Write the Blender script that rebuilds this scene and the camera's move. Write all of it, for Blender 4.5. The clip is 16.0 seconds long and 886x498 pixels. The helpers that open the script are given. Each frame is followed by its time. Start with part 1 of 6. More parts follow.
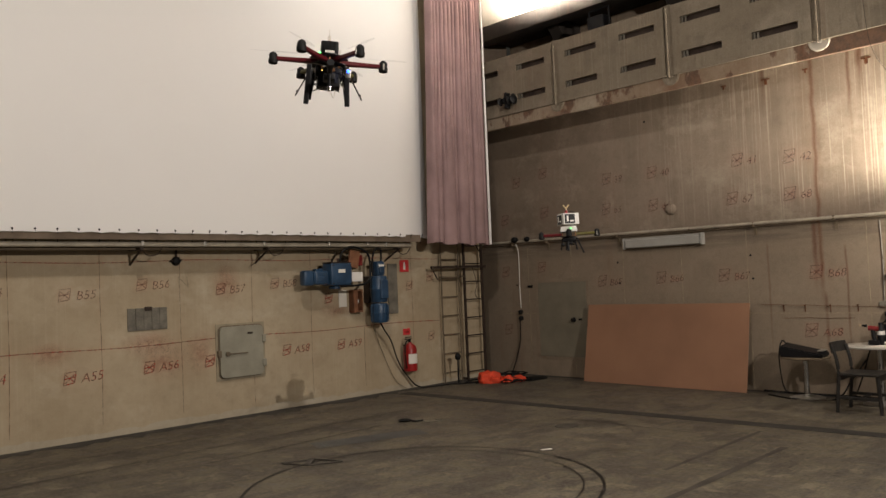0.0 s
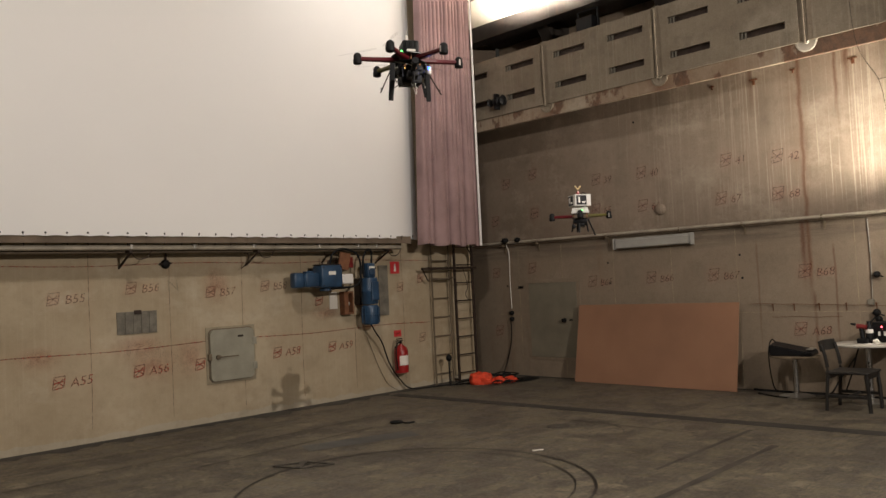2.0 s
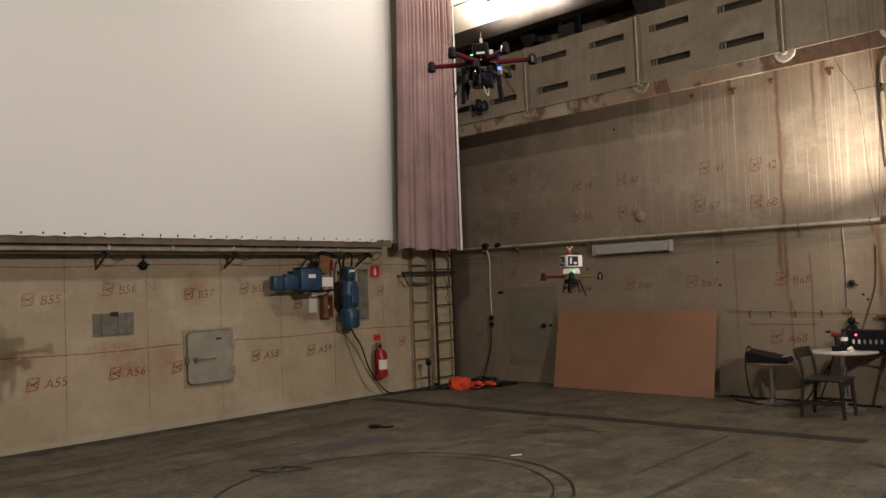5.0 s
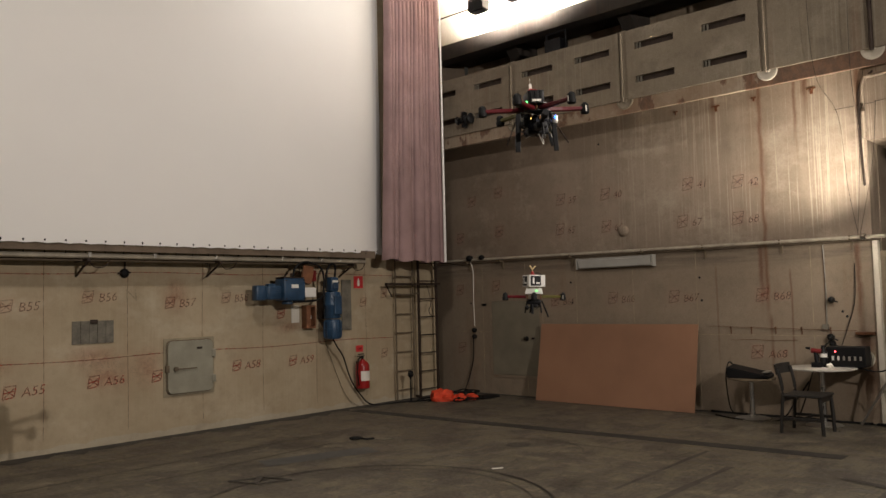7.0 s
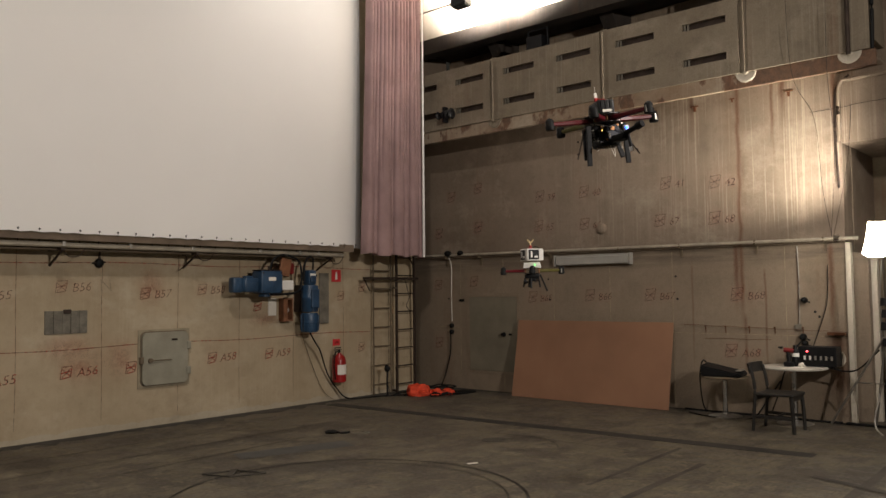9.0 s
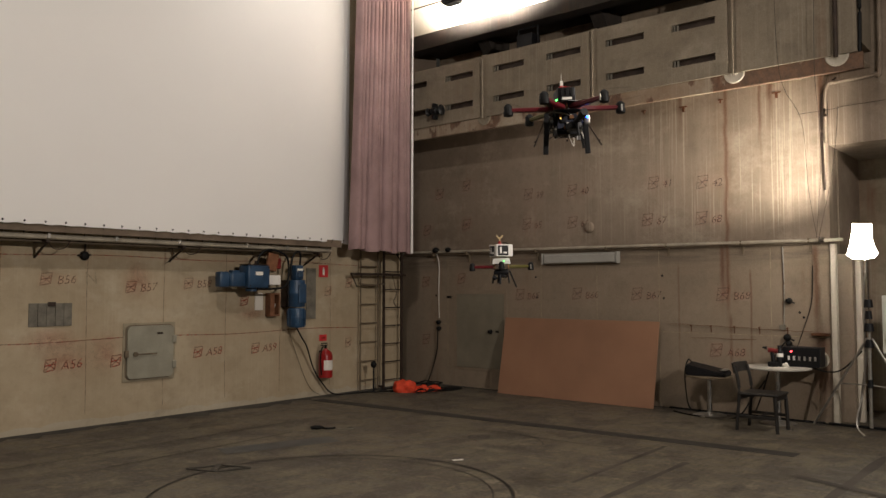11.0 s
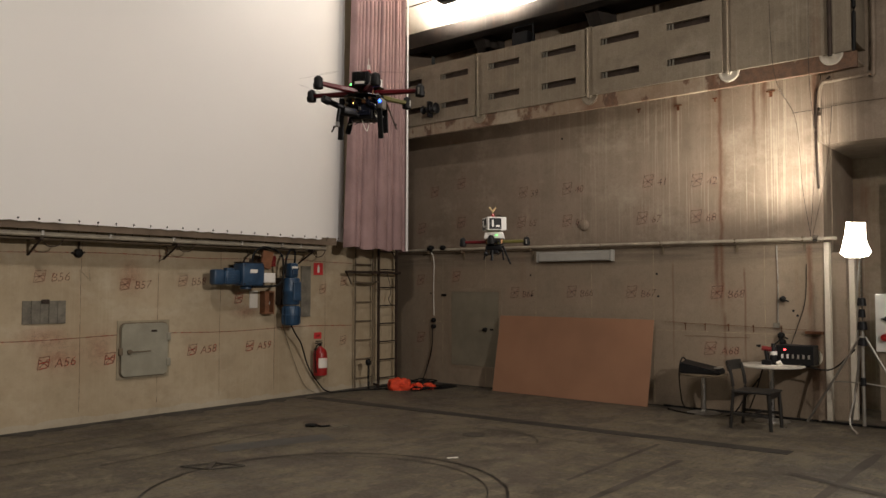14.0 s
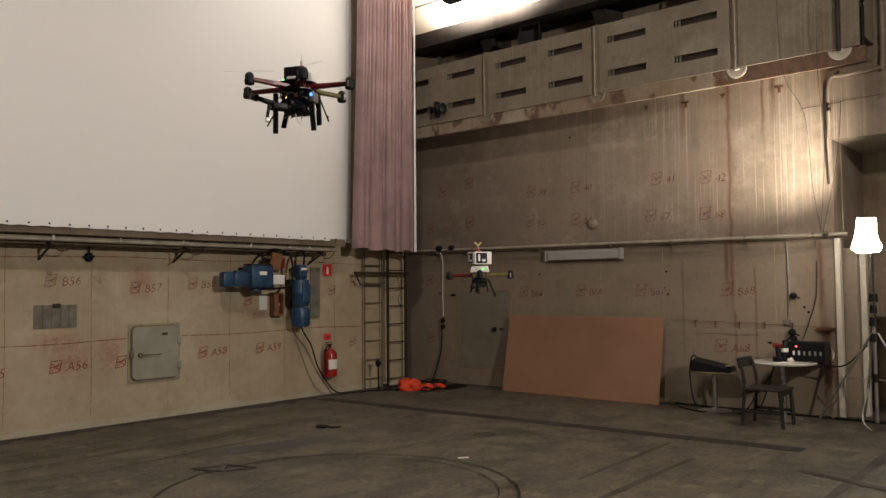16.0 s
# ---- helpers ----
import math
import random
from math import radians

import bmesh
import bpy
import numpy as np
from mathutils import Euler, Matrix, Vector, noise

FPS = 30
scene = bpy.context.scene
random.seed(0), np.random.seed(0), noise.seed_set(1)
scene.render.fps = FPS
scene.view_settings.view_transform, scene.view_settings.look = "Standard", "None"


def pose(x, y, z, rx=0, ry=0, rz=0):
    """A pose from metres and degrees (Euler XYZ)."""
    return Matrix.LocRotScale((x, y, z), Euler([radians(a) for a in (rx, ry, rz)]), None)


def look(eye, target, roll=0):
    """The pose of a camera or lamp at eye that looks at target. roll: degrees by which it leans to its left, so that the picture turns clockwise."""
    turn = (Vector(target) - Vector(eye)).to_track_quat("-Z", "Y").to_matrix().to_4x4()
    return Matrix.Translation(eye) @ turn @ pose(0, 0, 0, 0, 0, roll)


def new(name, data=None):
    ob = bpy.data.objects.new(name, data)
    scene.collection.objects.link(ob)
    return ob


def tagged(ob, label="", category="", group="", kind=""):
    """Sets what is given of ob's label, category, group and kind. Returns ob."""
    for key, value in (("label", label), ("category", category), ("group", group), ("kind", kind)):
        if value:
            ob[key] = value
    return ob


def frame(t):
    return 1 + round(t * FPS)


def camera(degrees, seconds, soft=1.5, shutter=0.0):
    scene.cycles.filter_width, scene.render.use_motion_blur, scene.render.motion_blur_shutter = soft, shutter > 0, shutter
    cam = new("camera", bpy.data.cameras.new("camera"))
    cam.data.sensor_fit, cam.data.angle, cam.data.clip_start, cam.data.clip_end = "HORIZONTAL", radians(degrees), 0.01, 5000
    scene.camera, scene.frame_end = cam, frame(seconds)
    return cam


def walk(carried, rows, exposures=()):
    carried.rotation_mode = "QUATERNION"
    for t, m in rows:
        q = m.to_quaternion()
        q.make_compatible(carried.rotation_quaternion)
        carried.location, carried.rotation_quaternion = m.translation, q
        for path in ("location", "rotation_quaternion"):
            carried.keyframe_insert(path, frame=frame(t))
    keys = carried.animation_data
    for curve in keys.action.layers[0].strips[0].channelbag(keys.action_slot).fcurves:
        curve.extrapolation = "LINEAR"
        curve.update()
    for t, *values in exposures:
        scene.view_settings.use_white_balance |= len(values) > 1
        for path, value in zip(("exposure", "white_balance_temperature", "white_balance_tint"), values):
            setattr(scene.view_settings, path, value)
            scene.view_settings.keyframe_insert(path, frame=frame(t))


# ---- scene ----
cam = camera(58.3, 16.0)
PATH = [
    (0.0, pose(-10.570, -9.531, 1.650, 92.42, 2.37, -43.97)),
    (0.5, pose(-10.570, -9.531, 1.650, 92.76, 2.28, -44.25)),
    (1.0, pose(-10.570, -9.531, 1.650, 92.76, 2.42, -44.42)),
    (1.5, pose(-10.570, -9.531, 1.650, 92.62, 2.67, -44.52)),
    (2.0, pose(-10.570, -9.531, 1.650, 92.49, 2.75, -44.64)),
    (2.5, pose(-10.570, -9.531, 1.650, 92.38, 2.61, -44.70)),
    (3.0, pose(-10.570, -9.531, 1.650, 92.09, 2.53, -44.92)),
    (3.5, pose(-10.570, -9.531, 1.650, 91.98, 2.47, -45.14)),
    (4.0, pose(-10.570, -9.531, 1.650, 92.06, 2.49, -45.29)),
    (6.5, pose(-10.570, -9.531, 1.650, 93.70, 1.57, -47.21)),
    (7.0, pose(-10.570, -9.531, 1.650, 93.56, 1.47, -47.27)),
    (7.5, pose(-10.570, -9.531, 1.650, 93.25, 1.17, -47.38)),
    (8.0, pose(-10.570, -9.531, 1.650, 93.05, 0.87, -47.60)),
    (8.5, pose(-10.570, -9.531, 1.650, 93.14, 0.80, -48.25)),
    (9.0, pose(-10.570, -9.531, 1.650, 93.17, 0.64, -48.86)),
    (9.5, pose(-10.570, -9.531, 1.650, 92.96, 0.48, -49.22)),
    (12.0, pose(-10.570, -9.531, 1.650, 92.93, -0.23, -50.02)),
    (12.5, pose(-10.570, -9.531, 1.650, 92.79, -0.27, -50.13)),
    (13.0, pose(-10.570, -9.531, 1.650, 92.64, -0.18, -50.10)),
    (13.5, pose(-10.570, -9.531, 1.650, 92.60, -0.10, -50.04)),
    (14.0, pose(-10.570, -9.531, 1.650, 92.78, -0.08, -50.14)),
    (14.5, pose(-10.570, -9.531, 1.650, 92.74, -0.24, -50.25)),
    (15.0, pose(-10.570, -9.531, 1.650, 92.70, -0.29, -50.27)),
    (15.5, pose(-10.570, -9.531, 1.650, 92.72, 0.08, -49.98)),
    (16.0, pose(-10.570, -9.531, 1.650, 92.79, 0.52, -49.49)),
]
walk(cam, PATH, ((0, 0.21), (1.5, 0.19), (3, 0.17), (4, 0.13), (6.5, -0.04), (9, -0.02), (12, 0.0), (16, 0.0)))

# ---- light ----
world = bpy.data.worlds.new("world")
scene.world = world
world.use_nodes = True
world.node_tree.nodes["Background"].inputs[0].default_value = (0.9, 0.8, 0.65, 1)
world.node_tree.nodes["Background"].inputs[1].default_value = 0.02


def lamp(name, kind, at, target, power, colour, size=0.2, cone=150, blend=0.6):
    data = bpy.data.lights.new(name, kind)
    data.energy, data.color = power, colour
    if kind == "SPOT":
        data.spot_size, data.spot_blend, data.shadow_soft_size = radians(cone), blend, size
    elif kind == "POINT":
        data.shadow_soft_size = size
    else:
        data.size = size
    ob = new(name, data)
    ob.matrix_world = look(at, target)
    return ob


WARM = (1.0, 0.90, 0.81)
# the hall's flood lamp, on a tall stand
FLOOD = (-6.65, -13.4, 4.75)
lamp("flood_light", "SPOT", FLOOD, (-5.2, 0.0, 2.3), 1640, WARM, 0.03, 122, 0.95)
lamp("flood_light", "SPOT", (FLOOD[0] + 0.42, FLOOD[1], FLOOD[2]), (-5.0, 0.0, 2.3), 265, WARM, 0.03, 122, 0.95)
# the stage flood above the corner of the screen
STAGE = (-3.3, -2.5, 7.4)
lamp("stage_flood_light", "SPOT", STAGE, (-3.3, -0.4, 5.7), 150, (1.0, 0.93, 0.87), 0.1, 112, 0.9)
# the hall lamp under the roof
HALL = (-9.2, -7.0, 9.2)
lamp("hall_light", "AREA", HALL, (-8.6, -4.0, 0.0), 340, WARM, 0.7)
# the work lamp on the tripod beside the doorway, turned up
lamp("work_light", "SPOT", (-0.70, -7.30, 2.36), (0.1, -4.7, 4.9), 760, (1.0, 0.885, 0.745), 0.06, 92, 1.0)
lamp("work_light_spill", "SPOT", (-0.74, -7.33, 2.40), (0.1, -5.6, 0.6), 62, (1.0, 0.885, 0.745), 0.05, 100, 0.8)
lamp("work_light_spill", "POINT", (-0.72, -7.36, 2.30), (0.1, -6.0, 1.0), 12, (1.0, 0.885, 0.745), 0.05)
# two flood heads under the roof that wash the upper wall
ROOF_FLOODS = (-1.69, -2.42)
for yy in ROOF_FLOODS:
    lamp("roof_flood_light", "SPOT", (-0.98, yy, 6.36), (-0.43, yy, 6.72), 600, (1.0, 0.91, 0.82), 0.08, 162, 0.4)


# ---- materials ----
def material(name, colour, rough=0.8, metal=0.0, vary=0.25, scale=3.0, fine=40.0, bump=0.15, spec=0.4, tint=None, cells=0.0):
    """Paint, stone, metal or cloth with a coarse stain and a fine grain."""
    m = bpy.data.materials.new(name)
    m.use_nodes = True
    nt = m.node_tree
    b = nt.nodes["Principled BSDF"]
    co = nt.nodes.new("ShaderNodeTexCoord")
    big, small = nt.nodes.new("ShaderNodeTexNoise"), nt.nodes.new("ShaderNodeTexNoise")
    big.inputs["Scale"].default_value, big.inputs["Detail"].default_value = scale, 5
    small.inputs["Scale"].default_value, small.inputs["Detail"].default_value = fine, 3
    for n in (big, small):
        nt.links.new(co.outputs["Object"], n.inputs["Vector"])
    ramp = nt.nodes.new("ShaderNodeValToRGB")
    dark = tint or tuple(c * (1 - vary) for c in colour)
    ramp.color_ramp.elements[0].color = (*dark, 1)
    ramp.color_ramp.elements[1].color = (*(min(1, c * (1 + vary * 0.5)) for c in colour), 1)
    ramp.color_ramp.elements[0].position, ramp.color_ramp.elements[1].position = 0.3, 0.7
    add = nt.nodes.new("ShaderNodeMath")
    add.operation = "MULTIPLY_ADD"
    add.inputs[1].default_value, add.inputs[2].default_value = 0.35, -0.17
    nt.links.new(small.outputs["Fac"], add.inputs[0])
    s2 = nt.nodes.new("ShaderNodeMath")
    nt.links.new(add.outputs[0], s2.inputs[0])
    nt.links.new(big.outputs["Fac"], s2.inputs[1])
    nt.links.new(s2.outputs[0], ramp.inputs[0])
    nt.links.new(ramp.outputs[0], b.inputs["Base Color"])
    b.inputs["Roughness"].default_value, b.inputs["Metallic"].default_value = rough, metal
    b.inputs["Specular IOR Level"].default_value = spec
    if bump:
        bp = nt.nodes.new("ShaderNodeBump")
        bp.inputs["Strength"].default_value, bp.inputs["Distance"].default_value = bump, 0.01
        nt.links.new(small.outputs["Fac"], bp.inputs["Height"])
        nt.links.new(bp.outputs[0], b.inputs["Normal"])
    return m


def chalk(name, colour, cover=0.75, scale=26.0, round_off=False):
    """Worn chalk or crayon: rubbed away in patches so that the wall shows through."""
    m = bpy.data.materials.new(name)
    m.use_nodes = True
    nt = m.node_tree
    b = nt.nodes["Principled BSDF"]
    b.inputs["Base Color"].default_value = (*colour, 1)
    b.inputs["Roughness"].default_value, b.inputs["Specular IOR Level"].default_value = 0.95, 0.1
    co = nt.nodes.new("ShaderNodeTexCoord")
    n = nt.nodes.new("ShaderNodeTexNoise")
    n.inputs["Scale"].default_value, n.inputs["Detail"].default_value = scale, 4
    nt.links.new(co.outputs["Object"], n.inputs["Vector"])
    r = nt.nodes.new("ShaderNodeMapRange")
    r.inputs[1].default_value, r.inputs[2].default_value = 0.36, 0.58
    r.inputs[3].default_value, r.inputs[4].default_value = cover * 0.2, cover
    nt.links.new(n.outputs["Fac"], r.inputs[0])
    fac = r.outputs[0]
    if round_off:
        g = nt.nodes.new("ShaderNodeTexGradient")
        g.gradient_type = "SPHERICAL"
        mp = nt.nodes.new("ShaderNodeMapping")
        mp.inputs["Location"].default_value, mp.inputs["Scale"].default_value = (-1, 0, -1), (2, 0, 2)
        nt.links.new(co.outputs["Generated"], mp.inputs["Vector"])
        nt.links.new(mp.outputs[0], g.inputs["Vector"])
        k = nt.nodes.new("ShaderNodeMath")
        k.operation = "MULTIPLY"
        nt.links.new(g.outputs["Fac"], k.inputs[0])
        nt.links.new(fac, k.inputs[1])
        fac = k.outputs[0]
    nt.links.new(fac, b.inputs["Alpha"])
    return m


def glow(name, colour, strength):
    m = bpy.data.materials.new(name)
    m.use_nodes = True
    b = m.node_tree.nodes["Principled BSDF"]
    b.inputs["Base Color"].default_value = (*colour, 1)
    b.inputs["Emission Color"].default_value = (*colour, 1)
    b.inputs["Emission Strength"].default_value = strength
    return m


def mix(nt, fac, a, b, blend="MIX"):
    n = nt.nodes.new("ShaderNodeMix")
    n.data_type, n.blend_type = "RGBA", blend
    for i, v in ((0, fac), (6, a), (7, b)):
        if isinstance(v, (tuple, list)):
            n.inputs[i].default_value = (*v, 1)
        elif isinstance(v, (int, float)):
            n.inputs[i].default_value = v
        else:
            nt.links.new(v, n.inputs[i])
    return n.outputs[2]


def mapped(nt, co, scale, loc=(0, 0, 0), rot=(0, 0, 0)):
    mp = nt.nodes.new("ShaderNodeMapping")
    mp.inputs["Scale"].default_value, mp.inputs["Location"].default_value = scale, loc
    mp.inputs["Rotation"].default_value = rot
    nt.links.new(co, mp.inputs["Vector"])
    return mp.outputs[0]


def noise_at(nt, vec, scale, detail=4, rough=0.55):
    n = nt.nodes.new("ShaderNodeTexNoise")
    n.inputs["Scale"].default_value, n.inputs["Detail"].default_value, n.inputs["Roughness"].default_value = scale, detail, rough
    nt.links.new(vec, n.inputs["Vector"])
    return n.outputs["Fac"]


def step(nt, value, lo, hi):
    n = nt.nodes.new("ShaderNodeMapRange")
    n.inputs[1].default_value, n.inputs[2].default_value = lo, hi
    nt.links.new(value, n.inputs[0])
    return n.outputs[0]


def times_(nt, a, b, op="MULTIPLY"):
    n = nt.nodes.new("ShaderNodeMath")
    n.operation = op
    for i, v in ((0, a), (1, b)):
        if isinstance(v, (int, float)):
            n.inputs[i].default_value = v
        else:
            nt.links.new(v, n.inputs[i])
    return n.outputs[0]


def concrete(name, base, stain, light, streak=0.4, rust=0.0, bands=(), axis="y", rough=0.85, bump=0.25, blotch=0.5, grain=0.14, crust=None, low=None):
    """Cast concrete: cloudy stains, streaks that run down, formwork grain, a little rust."""
    m = bpy.data.materials.new(name)
    m.use_nodes = True
    nt = m.node_tree
    b = nt.nodes["Principled BSDF"]
    co = nt.nodes.new("ShaderNodeTexCoord").outputs["Object"]
    cloud = noise_at(nt, co, 0.55, 8, 0.68)
    blot = noise_at(nt, co, 1.9, 8, 0.7)
    pale = noise_at(nt, mapped(nt, co, (1, 1, 1.3), (5, 9, 3)), 1.3, 8, 0.72)
    fine = noise_at(nt, co, 60, 4, 0.7)
    mid = noise_at(nt, co, 11, 6, 0.7)
    run = noise_at(nt, mapped(nt, co, (5.0, 5.0, 0.22)), 1.0, 6, 0.65)
    drip = noise_at(nt, mapped(nt, co, (36.0, 36.0, 0.42), (3, 7, 1)), 1.0, 3, 0.55)
    gate = noise_at(nt, mapped(nt, co, (0.6, 0.6, 0.5), (1, 2, 8)), 1.0, 3, 0.5)
    c = mix(nt, step(nt, cloud, 0.36, 0.64), stain, base)
    c = mix(nt, times_(nt, step(nt, pale, 0.52, 0.70), 0.55), c, light)
    sep = nt.nodes.new("ShaderNodeSeparateXYZ")
    nt.links.new(co, sep.inputs[0])
    wet = 1.0
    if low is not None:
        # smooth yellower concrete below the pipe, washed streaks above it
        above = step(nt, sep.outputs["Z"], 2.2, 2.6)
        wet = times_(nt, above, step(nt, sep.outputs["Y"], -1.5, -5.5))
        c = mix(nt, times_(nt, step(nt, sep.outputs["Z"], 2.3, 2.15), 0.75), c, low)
        # darker streaky belt just below the pipe
        belt_noise = noise_at(nt, mapped(nt, co, (1, 0.9, 14), (2, 1, 5)), 1.0, 6, 0.65)
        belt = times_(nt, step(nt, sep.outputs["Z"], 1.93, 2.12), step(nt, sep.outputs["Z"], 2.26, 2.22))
        c = mix(nt, times_(nt, times_(nt, step(nt, belt_noise, 0.36, 0.56), belt), 0.75), c, tuple(x * 0.5 for x in stain))
    c = mix(nt, times_(nt, times_(nt, step(nt, run, 0.45, 0.75), streak * 0.5), wet), c, light)
    c = mix(nt, times_(nt, step(nt, blot, 0.54, 0.74), blotch), c, tuple(x * 0.6 for x in stain))
    c = mix(nt, times_(nt, times_(nt, step(nt, drip, 0.55, 0.63), step(nt, gate, 0.36, 0.52)), times_(nt, wet, min(1, streak * 0.75))), c, tuple(min(1, x * 1.15) for x in light))
    if rust:
        r = noise_at(nt, mapped(nt, co, (3.1, 3.1, 0.16), (11, 5, 2)), 1.0, 5, 0.65)
        c = mix(nt, times_(nt, times_(nt, step(nt, r, 0.55, 0.70), step(nt, blot, 0.35, 0.6)), rust), c, (0.15, 0.062, 0.026))
    for place, half, z0, z1, strong, tone in bands:
        d = times_(nt, sep.outputs["XYZ".index(axis.upper())], place, "SUBTRACT")
        wob = times_(nt, times_(nt, noise_at(nt, mapped(nt, co, (1, 1, 1.5)), 2.0, 3), 0.5, "SUBTRACT"), half * 1.6)
        a = nt.nodes.new("ShaderNodeMath")
        a.operation = "ABSOLUTE"
        nt.links.new(times_(nt, d, wob, "ADD"), a.inputs[0])
        fac = step(nt, a.outputs[0], half, half * 0.15)
        fac = times_(nt, fac, step(nt, sep.outputs["Z"], z0 - 0.25, z0 + 0.4))
        fac = times_(nt, fac, step(nt, sep.outputs["Z"], z1 + 0.05, z1 - 0.05))
        fac = times_(nt, times_(nt, fac, strong), step(nt, blot, 0.12, 0.42))
        c = mix(nt, fac, c, tone)
    if crust is not None:
        flake = noise_at(nt, mapped(nt, co, (4.0, 4.0, 2.2), (1, 3, 6)), 1.0, 7, 0.62)
        wide = times_(nt, step(nt, sep.outputs["Y"], crust, crust - 0.5), 0.17)
        patch = step(nt, times_(nt, flake, wide, "ADD"), 0.53, 0.585)
        c = mix(nt, times_(nt, patch, 0.92), c, mix(nt, step(nt, mid, 0.4, 0.6), (0.055, 0.020, 0.010), (0.12, 0.048, 0.022)))
    c = mix(nt, grain, c, mix(nt, step(nt, fine, 0.3, 0.7), tuple(x * 0.6 for x in base), light))
    c = mix(nt, times_(nt, step(nt, mid, 0.5, 0.75), 0.3), c, tuple(x * 0.75 for x in stain))
    nt.links.new(c, b.inputs["Base Color"])
    b.inputs["Roughness"].default_value, b.inputs["Specular IOR Level"].default_value = rough, 0.3
    bp = nt.nodes.new("ShaderNodeBump")
    bp.inputs["Strength"].default_value, bp.inputs["Distance"].default_value = bump, 0.02
    h = times_(nt, times_(nt, mid, 0.4), times_(nt, times_(nt, run, 0.4), times_(nt, drip, 0.35), "ADD"), "ADD")
    nt.links.new(h, bp.inputs["Height"])
    nt.links.new(bp.outputs[0], b.inputs["Normal"])
    return m


RUST = (0.105, 0.040, 0.016)
M_LEFT = concrete("beige_concrete", (0.435, 0.358, 0.245), (0.32, 0.25, 0.158), (0.51, 0.445, 0.335), 0.14, 0.0, (), "x", 0.8, 0.12, 0.42, 0.1)
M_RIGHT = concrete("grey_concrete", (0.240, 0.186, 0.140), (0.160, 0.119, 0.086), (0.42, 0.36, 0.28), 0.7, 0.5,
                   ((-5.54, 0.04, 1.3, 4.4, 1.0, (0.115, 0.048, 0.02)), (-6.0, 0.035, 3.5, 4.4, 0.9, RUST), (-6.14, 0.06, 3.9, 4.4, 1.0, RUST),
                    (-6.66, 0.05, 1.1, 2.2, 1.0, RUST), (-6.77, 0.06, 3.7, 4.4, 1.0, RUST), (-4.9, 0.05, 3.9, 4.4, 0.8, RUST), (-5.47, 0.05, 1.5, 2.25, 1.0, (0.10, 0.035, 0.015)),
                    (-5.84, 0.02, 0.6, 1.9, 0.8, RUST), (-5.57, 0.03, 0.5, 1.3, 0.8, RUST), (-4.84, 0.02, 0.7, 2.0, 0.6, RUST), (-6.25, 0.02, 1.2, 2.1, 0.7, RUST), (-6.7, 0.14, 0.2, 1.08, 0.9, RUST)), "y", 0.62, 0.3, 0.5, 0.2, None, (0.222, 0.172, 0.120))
M_BALC = concrete("parapet_concrete", (0.228, 0.190, 0.138), (0.15, 0.118, 0.082), (0.34, 0.298, 0.232), 0.3, 0.45, (), "y", 0.85, 0.7, 0.85, 0.26)
M_RUSTY = concrete("rusted_soffit", (0.33, 0.27, 0.20), (0.20, 0.13, 0.08), (0.43, 0.38, 0.30), 0.2, 0.9,
                   ((-5.72, 0.07, 0.0, 6.0, 1.0, (0.11, 0.035, 0.014)), (-3.93, 0.2, 0.0, 6.0, 0.8, (0.14, 0.06, 0.03)), (-1.95, 0.2, 0.0, 6.0, 0.7, (0.16, 0.08, 0.05))), "y", 0.85, 0.3, 0.5, 0.14, -5.6)
M_BACK = concrete("rust_streaked_wall", (0.27, 0.215, 0.15), (0.16, 0.11, 0.07), (0.36, 0.31, 0.24), 0.4, 0.9, (), "y", 0.85, 0.3, 0.5)
# very dark concrete of the roof beam, its soffit and brackets
M_DARKCON = concrete("dark_concrete", (0.045, 0.037, 0.030), (0.025, 0.021, 0.018), (0.075, 0.062, 0.05), 0.3, 0.3, (), "y", 0.9, 0.2)
M_PALE = concrete("pale_plaster", (0.55, 0.50, 0.41), (0.44, 0.39, 0.31), (0.62, 0.58, 0.49), 0.2, 0.12, (), "y", 0.85, 0.15)
M_FOOT = concrete("scuffed_plaster", (0.44, 0.385, 0.29), (0.33, 0.28, 0.20), (0.50, 0.45, 0.36), 0.1, 0.0, (), "x", 0.85, 0.2, 0.6)
M_CEIL = concrete("roof_concrete", (0.30, 0.27, 0.22), (0.24, 0.21, 0.17), (0.36, 0.33, 0.28), 0.0, 0.0, (), "x", 0.9, 0.1)


